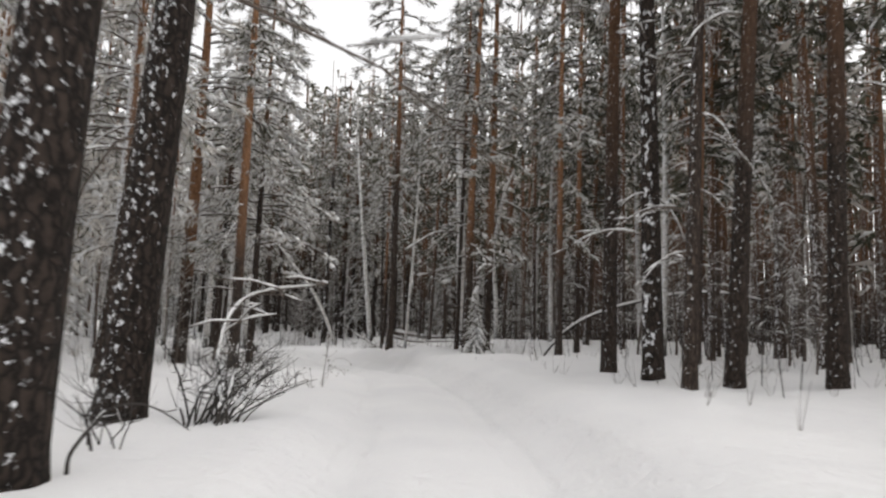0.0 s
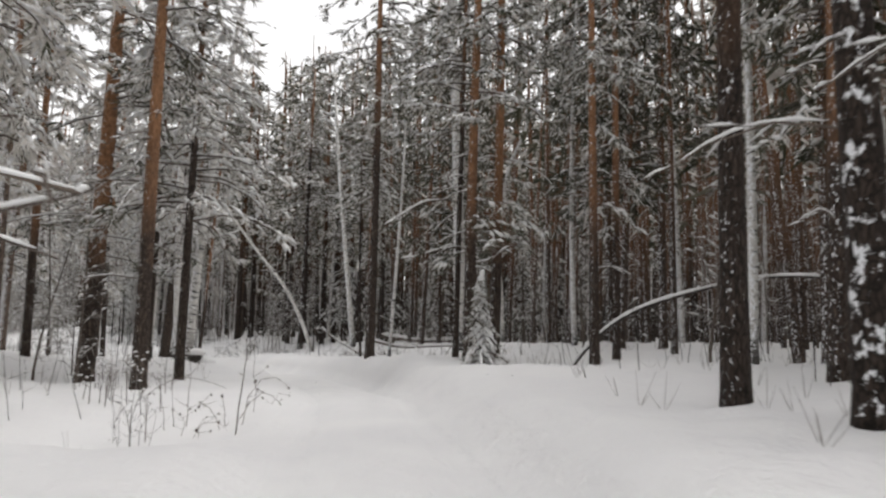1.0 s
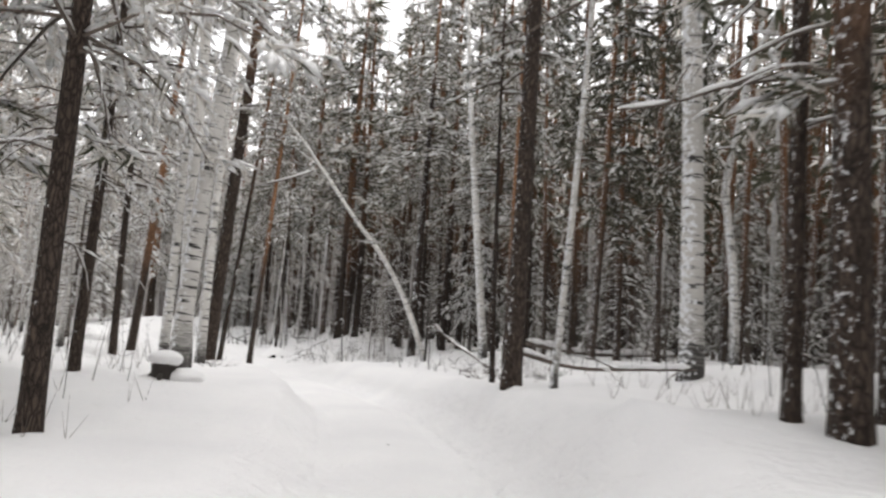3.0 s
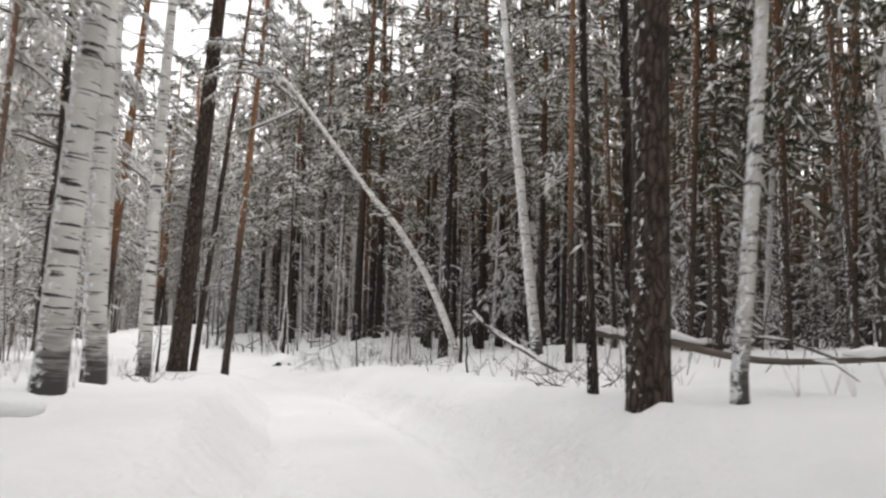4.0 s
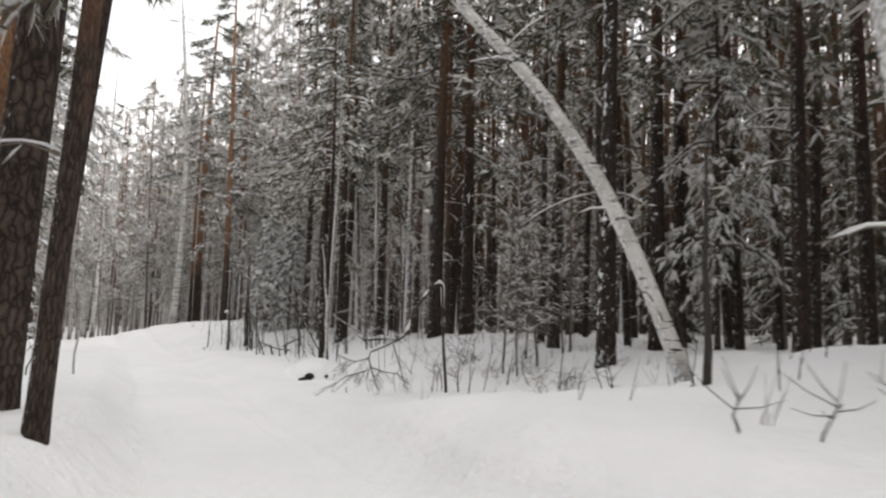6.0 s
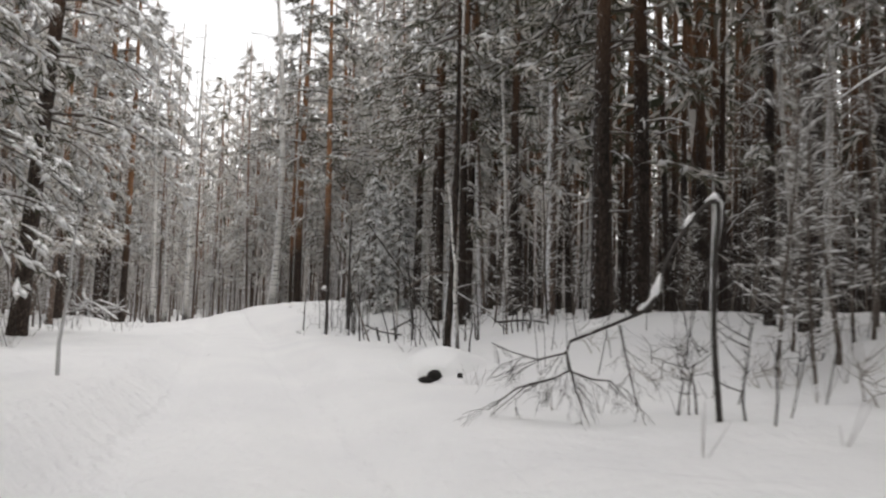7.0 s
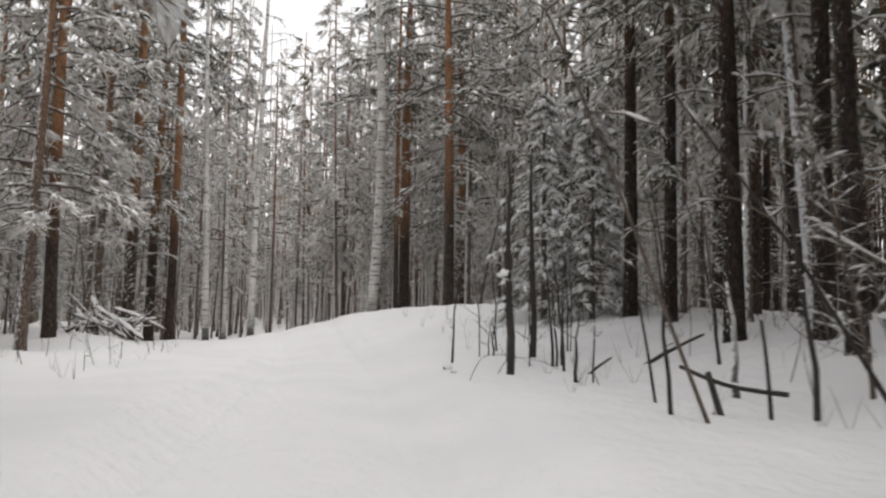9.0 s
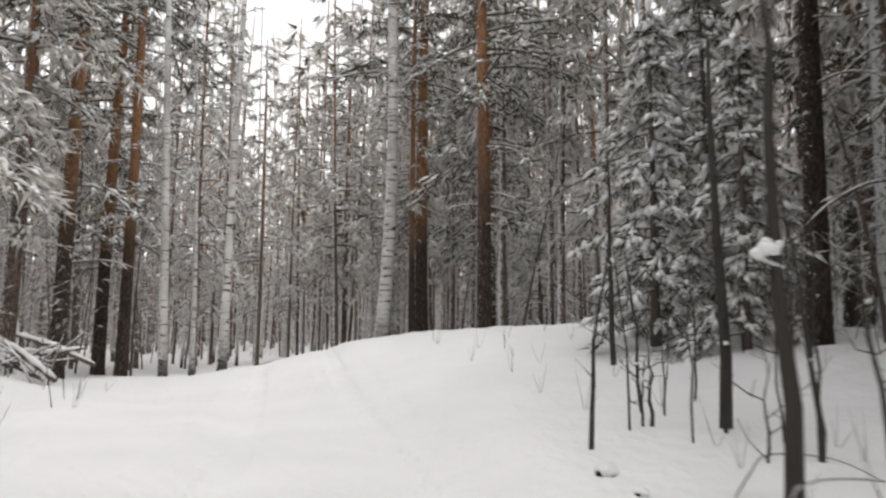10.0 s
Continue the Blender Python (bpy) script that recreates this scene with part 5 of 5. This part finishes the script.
def stalk(x, y, line, dia, seed, heads=0, sprigs=0, mat=None):
    """A dry stem along a line of offsets, with withered heads that hold a little snow."""
    rng = random.Random(seed)
    top = rooted("dry_stalk", "thin withered stalk standing in the snow", "plant", x, y, "dry stalks")
    wood, husk, snow = Geo(), Geo(), Geo()
    knots = [Vector((0, 0, -0.15))] + [Vector(p) for p in line]
    pts = []
    for i in range(len(knots) - 1):
        for j in range(4):
            p = knots[i].lerp(knots[i + 1], j / 4)
            pts.append(p + Vector((rng.gauss(0, 0.004), rng.gauss(0, 0.004), 0)))
    pts.append(knots[-1])
    n = len(pts)
    wood.tube(pts, [dia / 2 * (1 - 0.6 * i / n) for i in range(n)], 5, False)
    spots = [pts[-1]] if heads else []
    for _ in range(sprigs):
        i = rng.randrange(n // 3, n)
        a, ln = rng.uniform(0, 6.28), rng.uniform(0.08, 0.3)
        q = pts[i] + Vector((math.cos(a) * ln, math.sin(a) * ln, rng.uniform(0.1, 1.1) * ln))
        wood.tube([pts[i], pts[i].lerp(q, 0.5) + Vector((0, 0, -0.015)), q], [dia * 0.3, dia * 0.22, dia * 0.12], 4, False)
        spots.append(q)
    while len(spots) < heads:
        spots.append(pts[rng.randrange(n // 3, n)])
    for p in spots[:heads]:
        r = rng.uniform(0.01, 0.021)
        husk.lump(p + Vector((0, 0, -r)), (r * 0.8, r * 0.7, r * 1.2), rng, 5, 8, 0.35)
        snow.lump(p + Vector((0, 0, r * 0.5)), (r * 1.1, r, r * 0.6), rng, 5, 8, 0.25)
    part("stem", wood, mat or STRAW, top)
    if husk.v:
        stuff(part("seed_heads", husk, STRAW, top, "withered brown seed heads"))
        stuff(part("snow_load", snow, SNOW, top))


stalk(-2.79, 18.64, [(0.0, 0.0, 0.0), (0.03, 0.01, 0.47), (0.06, 0.02, 0.76), (0.1, 0.04, 1.16), (0.08, 0.05, 1.38)], 0.024, 1, 3, 5)
for line_x, line_y, line, dia, heads, sprigs in (
        (-3.18, 19.2, [(0, 0, 0), (-0.06, -0.02, 0.2), (-0.17, -0.06, 0.35), (-0.28, -0.1, 0.4), (-0.42, -0.14, 0.34)], 0.014, 5, 5),
        (-2.84, 19.2, [(0, 0, 0), (0.06, 0.03, 0.42), (0.24, 0.1, 0.7), (0.46, 0.18, 0.72), (0.64, 0.24, 0.58)], 0.012, 2, 1),
        (-2.98, 19.61, [(0, 0, 0), (0.13, 0.04, 0.25), (0.31, 0.1, 0.41), (0.47, 0.15, 0.37), (0.59, 0.19, 0.24)], 0.013, 4, 3),
        (-2.85, 19.95, [(0, 0, 0), (0.03, 0, 0.35), (-0.03, -0.02, 0.62), (-0.01, -0.02, 0.85), (-0.04, -0.03, 1.08)], 0.01, 5, 3),
        (-3.15, 19.38, [(0, 0, 0), (-0.01, 0, 0.23), (-0.06, -0.02, 0.48)], 0.013, 2, 3),
        (-3.83, 19.65, [(0, 0, 0), (0.01, 0, 0.42), (0.02, 0.01, 0.8), (-0.02, -0.01, 1.21)], 0.014, 2, 2),
        (-4.02, 19.62, [(0, 0, 0), (-0.03, -0.01, 0.37), (-0.06, -0.03, 0.69)], 0.013, 2, 2),
        (-4.09, 19.41, [(0, 0, 0), (-0.04, -0.02, 0.36), (-0.1, -0.05, 0.76)], 0.011, 0, 2),
        (-3.5, 19.0, [(0, 0, 0), (0.1, 0.03, 0.2), (0.3, 0.1, 0.22), (0.5, 0.15, 0.08)], 0.009, 3, 3),
        (-3.75, 19.2, [(0, 0, 0), (0.03, 0.02, 0.2), (-0.04, 0.0, 0.34)], 0.01, 4, 4),
        (-3.4, 18.9, [(0, 0, 0), (-0.02, 0.01, 0.16), (0.06, 0.0, 0.28)], 0.01, 3, 3),
        (-2.7, 20.6, [(0, 0, 0), (0.12, 0.0, 0.18), (0.3, 0.0, 0.16)], 0.009, 2, 1)):
    stalk(line_x, line_y, line, dia, int(line_x * -100), heads, sprigs)
# The bare bush in the dip beside the road.
for line_x, line_y, line, dia in (
        (-4.35, 18.79, [(0, 0, 0), (-0.04, -0.02, 0.33), (-0.11, -0.06, 0.61), (-0.22, -0.1, 0.7)], 0.017),
        (-4.19, 18.69, [(0, 0, 0), (-0.01, 0, 0.3), (0.05, 0.03, 0.48), (0.03, 0.02, 0.79)], 0.014),
        (-4.36, 18.78, [(0, 0, 0), (-0.02, -0.01, 0.39), (0.05, 0.03, 0.7), (0.2, 0.1, 0.98)], 0.018),
        (-4.64, 18.87, [(0, 0, 0), (-0.02, -0.01, 0.25), (0.04, 0.02, 0.46)], 0.013),
        (-4.38, 18.83, [(0, 0, 0), (-0.01, 0, 0.61), (0.03, 0.01, 0.86), (0.04, 0.02, 1.05)], 0.014),
        (-4.62, 19.01, [(0, 0, 0), (-0.01, -0.01, 0.31), (-0.01, 0, 0.82)], 0.013),
        (-4.5, 18.7, [(0, 0, 0), (-0.1, 0.05, 0.4), (-0.2, 0.1, 0.9)], 0.013),
        (-4.1, 18.8, [(0, 0, 0), (0.06, 0, 0.3), (0.1, 0, 0.62)], 0.011)):
    stalk(line_x, line_y, line, dia, int(line_x * -100) + 7, 0, 5, BUSH_TWIG)
bent_trunk("arching_twig", "thin dry twig arching out of the snow", "twig", (-6.5, 25.4, ground_z(-6.5, 25.4)), [(0, 0, -0.05), (0.6, 0, 0.26), (1.2, 0, 0.22), (1.8, 0, 0.02)], 0.016, STRAW, 0.008, 0, 95, 0.4, 0.3)
for k in range(14):
    dry_weed(-5.6 + weed_rng.gauss(0, 0.7), 20.5 + weed_rng.gauss(0, 1.0), weed_rng.uniform(0.4, 0.9), 10 + k)
for k in range(12):
    dry_weed(-7.3 + weed_rng.gauss(0, 0.7), 24.6 + weed_rng.gauss(0, 1.2), weed_rng.uniform(0.4, 0.9), 40 + k)

# Stumps.
stump = rooted("tree_stump", "dark cut stump under a tall cap of snow", "stump", -8.1, 33.7)
stump_rng = random.Random(6)
stump_wood, stump_snow = Geo(), Geo()
stump_wood.tube([(0, 0, -0.2), (0, 0, 0.05), (0.02, 0, 0.26)], [0.17, 0.19, 0.22], 12)
for k in range(5):
    a = k * 1.26
    stump_wood.tube([(0.12 * math.cos(a), 0.12 * math.sin(a), 0.1), (0.3 * math.cos(a), 0.3 * math.sin(a), -0.12)], [0.06, 0.03], 6)
stump_snow.lump((0.02, 0.02, 0.32), (0.29, 0.28, 0.15), stump_rng, 10, 20, 0.03)
stump_snow.lump((0.3, 0.2, 0.02), (0.34, 0.3, 0.16), stump_rng, 9, 18, 0.04)
part("wood", stump_wood, DARK_WOOD, stump)
part("snow_cap", stump_snow, SNOW, stump, "rounded cap of snow")

hollow = rooted("snow_covered_stump", "buried stump showing a dark hollow under overhanging snow", "stump", -15.95, 57.85)
hollow_rng = random.Random(8)
hollow_shade, hollow_snow = Geo(), Geo()


def hollow_place(across, out, lift):
    """Across the hollow's mouth, out of it, and above the snow there."""
    x, y = 0.86 * across + 0.5 * out, 0.5 * across - 0.86 * out
    return Vector((x, y, ground_z(hollow.location.x + x, hollow.location.y + y) - hollow.location.z + lift))


# Black lumps stand in for the shade inside the hollow and its notch.
hollow_shade.lump(hollow_place(0.06, 0.41, 0.01), (0.13, 0.14, 0.11), hollow_rng, 12, 20, 0.1)
hollow_shade.lump(hollow_place(-0.07, 0.43, -0.01), (0.17, 0.14, 0.065), hollow_rng, 12, 20, 0.1)
hollow_notch = Geo()
hollow_notch.lump(hollow_place(0.46, 0.55, -0.01), (0.05, 0.05, 0.07), hollow_rng, 6, 10, 0.2)
# A smooth drift over the stump that runs out into the snow around it.
rings, spokes = 14, 40
for k in range(rings + 1):
    for a in range(spokes):
        u, w = k / rings, 2 * math.pi * a / spokes
        across = 0.22 + 0.9 * u * math.cos(w)
        front = max(0.0, -math.sin(w)) ** 0.5 * math.exp(-((across - 0.08) / 0.42) ** 4)
        rise = 0.27 * (1 - u ** (2 + 4 * front)) ** (1.4 - 0.8 * front) + 0.02 * math.sin(3 * w + 5 * u) * u * (1 - u)
        mouth = 0.08 * math.exp(-((across - 0.02) / 0.2) ** 2) * front * u
        hollow_snow.v.append(hollow_place(across, -0.1 - 0.62 * u * math.sin(w) - mouth, rise - 0.05 * u))
for k in range(rings):
    for a in range(spokes):
        b, c = k * spokes + a, k * spokes + (a + 1) % spokes
        hollow_snow.f.append((b, b + spokes, c + spokes, c))
part("wood", hollow_shade, HOLLOW_BLACK, hollow, "black lump in place of the hollow's shade")
part("notch", hollow_notch, HOLLOW_BLACK, hollow, "small black lump in place of a notch's shade")
part("snow_cover", hollow_snow, SNOW, hollow, "overhanging snow")

# Saplings along the road.
sapling(-10.75, 53.5, 0.9, 0.025, 6, 0, 2, 2)
sapling(-10.5, 53.3, 1.5, 0.02, 8, 30, 4, 3)
sapling(-18.15, 52.44, 2.2, 0.05, 4, 20, 3, 4, FROSTED, label="thin frosted birch sapling")
sapling(-17.03, 50.1, 1.0, 0.03, 1, 20, 2, 5, twigs=3)
sapling(-18.24, 51.4, 0.9, 0.03, 16, 20, 1, 25, twigs=3)
sapling(-24.92, 68.27, 3.6, 0.13, 1, 180, 0, 6, label="dark young trunk with a lump of snow on a side twig")
sapling(-23.52, 67.49, 0.95, 0.06, 2, 0, 1, 7, twigs=2)
sapling(-23.2, 67.3, 1.5, 0.03, 4, 0, 5, 8)
sapling(-21.5, 64.79, 2.2, 0.05, 6, 170, 2, 9)
sapling(-20.32, 65.71, 3.0, 0.07, 7, 170, 3, 10)
sapling(-21.87, 68.85, 2.4, 0.06, 10, 180, 3, 11)
sapling(-21.2, 66.4, 1.3, 0.10, 2, 180, 1, 12, BIRCH, 2, label="short pale birch stub")
sapling(-25.9, 71.25, 4.2, 0.14, 1, 180, 0, 13, label="dark young trunk beside snowy saplings")
sapling(-28.4, 75.2, 3.5, 0.10, 1, 180, 3, 14)
sapling(-24.9, 69.9, 2.2, 0.06, 6, 170, 2, 15)
sapling(-24.4, 69.2, 2.0, 0.05, 8, 170, 2, 16)
sapling(-5.6, 45.0, 1.5, 0.05, 3, 180, 2, 17)
sapling(-6.7, 49.9, 2.8, 0.11, 1, 0, 1, 18)
sapling(-15.95, 59.0, 3.2, 0.09, 6, 170, 2, 22, BIRCH, label="thin leaning birch sapling with grey bark")
sapling(-13.32, 45.0, 1.6, 0.08, 1, 0, 1, 19)
snow_clump = rooted("snow_clump", "large lump of snow caught on a sapling twig", "snow", -24.95, 68.2)
clump = Geo()
clump_rng = random.Random(2)
for cx, cz, cr in ((-0.05, 1.6, 0.06), (-0.1, 1.57, 0.05), (0.0, 1.58, 0.045), (-0.06, 1.64, 0.04), (0.03, 1.62, 0.03)):
    clump.lump((cx, -0.05 + clump_rng.uniform(-0.02, 0.02), cz), (cr, cr * 0.9, cr * 0.75), clump_rng, 6, 9, 0.2)
clump.tube([(0.03, 0.06, 1.48), (-0.15, -0.08, 1.56)], [0.014, 0.008], 5)
part("lump", clump, SNOW, snow_clump)
thin_rng = random.Random(21)
for k in range(16):
    sapling(-26.0 + thin_rng.gauss(0, 0.8), 70.7 + thin_rng.gauss(0, 0.8), thin_rng.uniform(0.7, 2.4), thin_rng.uniform(0.025, 0.05), thin_rng.uniform(0, 7), thin_rng.uniform(0, 360), thin_rng.randint(1, 4), 30 + k, twigs=4)
for k in range(20):
    s_x, s_y = -17.5 + thin_rng.gauss(0, 1.8), 63.0 + thin_rng.gauss(0, 1.8)
    if float(road_place(s_x, s_y)[1][0]) > 3.0:
        sapling(s_x, s_y, thin_rng.uniform(0.6, 2.4), thin_rng.uniform(0.02, 0.045), thin_rng.uniform(0, 8), thin_rng.uniform(0, 360), thin_rng.randint(1, 4), 60 + k, twigs=5)

# The brush pile at the bend.
pile = rooted("brush_pile", "heap of cut branches under snow", "brush pile", -40.8, 72.1)
pile_rng = random.Random(15)
for k in range(46):
    thin = k > 17
    a, r = pile_rng.uniform(0, 6.28), pile_rng.uniform(0, 1.6 if thin else 1.1)
    c = Vector((math.cos(a) * r, math.sin(a) * r, pile_rng.uniform(0.1, 0.6)))
    d = Vector((pile_rng.uniform(-1, 1), pile_rng.uniform(-0.6, 0.6), pile_rng.uniform(-0.1, 0.9) if thin else pile_rng.uniform(-0.15, 0.3))).normalized() * pile_rng.uniform(0.4, 1.2)
    g, sn = Geo(), Geo()
    line = [c - d, c + Vector((0, 0, 0.08)), c + d]
    g.tube(line, [0.02, 0.014, 0.006] if thin else [0.05, 0.04, 0.02], 6)
    ridge(sn, line, 0.02 if thin else pile_rng.uniform(0.04, 0.08), pile_rng, 0.0)
    br = part("branch", g, TWIG, pile)
    if sn.v:
        part("snow_on_branch", sn, SNOW, br)


# ---- undergrowth ----
def undergrowth():
    """Thin bare stems and dry grass standing out of the snow off the road."""
    rng = random.Random(77)
    stems, grass = Geo(), Geo()
    spots = [(rng.uniform(-55, 18), rng.uniform(6, 92)) for _ in range(4600)]
    xs, ys = [p[0] for p in spots], [p[1] for p in spots]
    ss, dd = road_place(xs, ys)
    zs = heights(xs, ys)
    for (x, y), s, d, z in zip(spots, ss, dd, zs):
        if s > 88 or not (2.9 < d < 26 or -24 < d < -3.4):
            continue
        p = Vector((x, y, z - 0.05))
        if rng.random() < 0.5 and (d > 4.6 or d < -3.8):
            h = rng.uniform(0.4, 1.6)
            q = p + Vector((rng.uniform(-0.25, 0.25), rng.uniform(-0.25, 0.25), 1)) * h
            stems.tube([p, p.lerp(q, 0.5) + Vector((rng.uniform(-0.05, 0.05), 0, 0)), q], [0.008, 0.006, 0.002], 4, False)
            for _ in range(2):
                u = p.lerp(q, rng.uniform(0.4, 0.9))
                stems.tube([u, u + Vector((rng.uniform(-0.3, 0.3), rng.uniform(-0.3, 0.3), rng.uniform(0.05, 0.3)))], [0.004, 0.0015], 3, False)
        else:
            for _ in range(3):
                q = p + Vector((rng.uniform(-0.2, 0.2), rng.uniform(-0.2, 0.2), rng.uniform(0.2, 0.5)))
                grass.tube([p, q], [0.004, 0.0012], 3, False)
    top = thing("undergrowth", "thin bare stems and dry grass standing out of the snow", "undergrowth", kind="stuff")
    stuff(part("stem_work", stems, DARK_WOOD, top))
    stuff(part("grass", grass, STRAW, top))


undergrowth()


def litter():
    rng = random.Random(5)
    g = Geo()
    for _ in range(14):
        t = rng.random()
        i = rng.randrange(len(ROAD) - 1)
        c = ROAD[i].lerp(ROAD[i + 1], t)
        x, y = c.x + rng.uniform(-2.4, 2.8), c.y + rng.uniform(-1, 1)
        a = rng.uniform(0, 6.28)
        d = Vector((math.cos(a), math.sin(a), 0)) * rng.uniform(0.006, 0.014)
        p = Vector((x, y, ground_z(x, y) + 0.006))
        g.tube([p - d, p + d + Vector((0, 0, 0.01))], [0.006, 0.003], 4)
    top = thing("twig_litter", "scattered bits of bark and twig on the snow", "litter", kind="stuff")
    stuff(part("bits", g, DARK_WOOD, top))


litter()
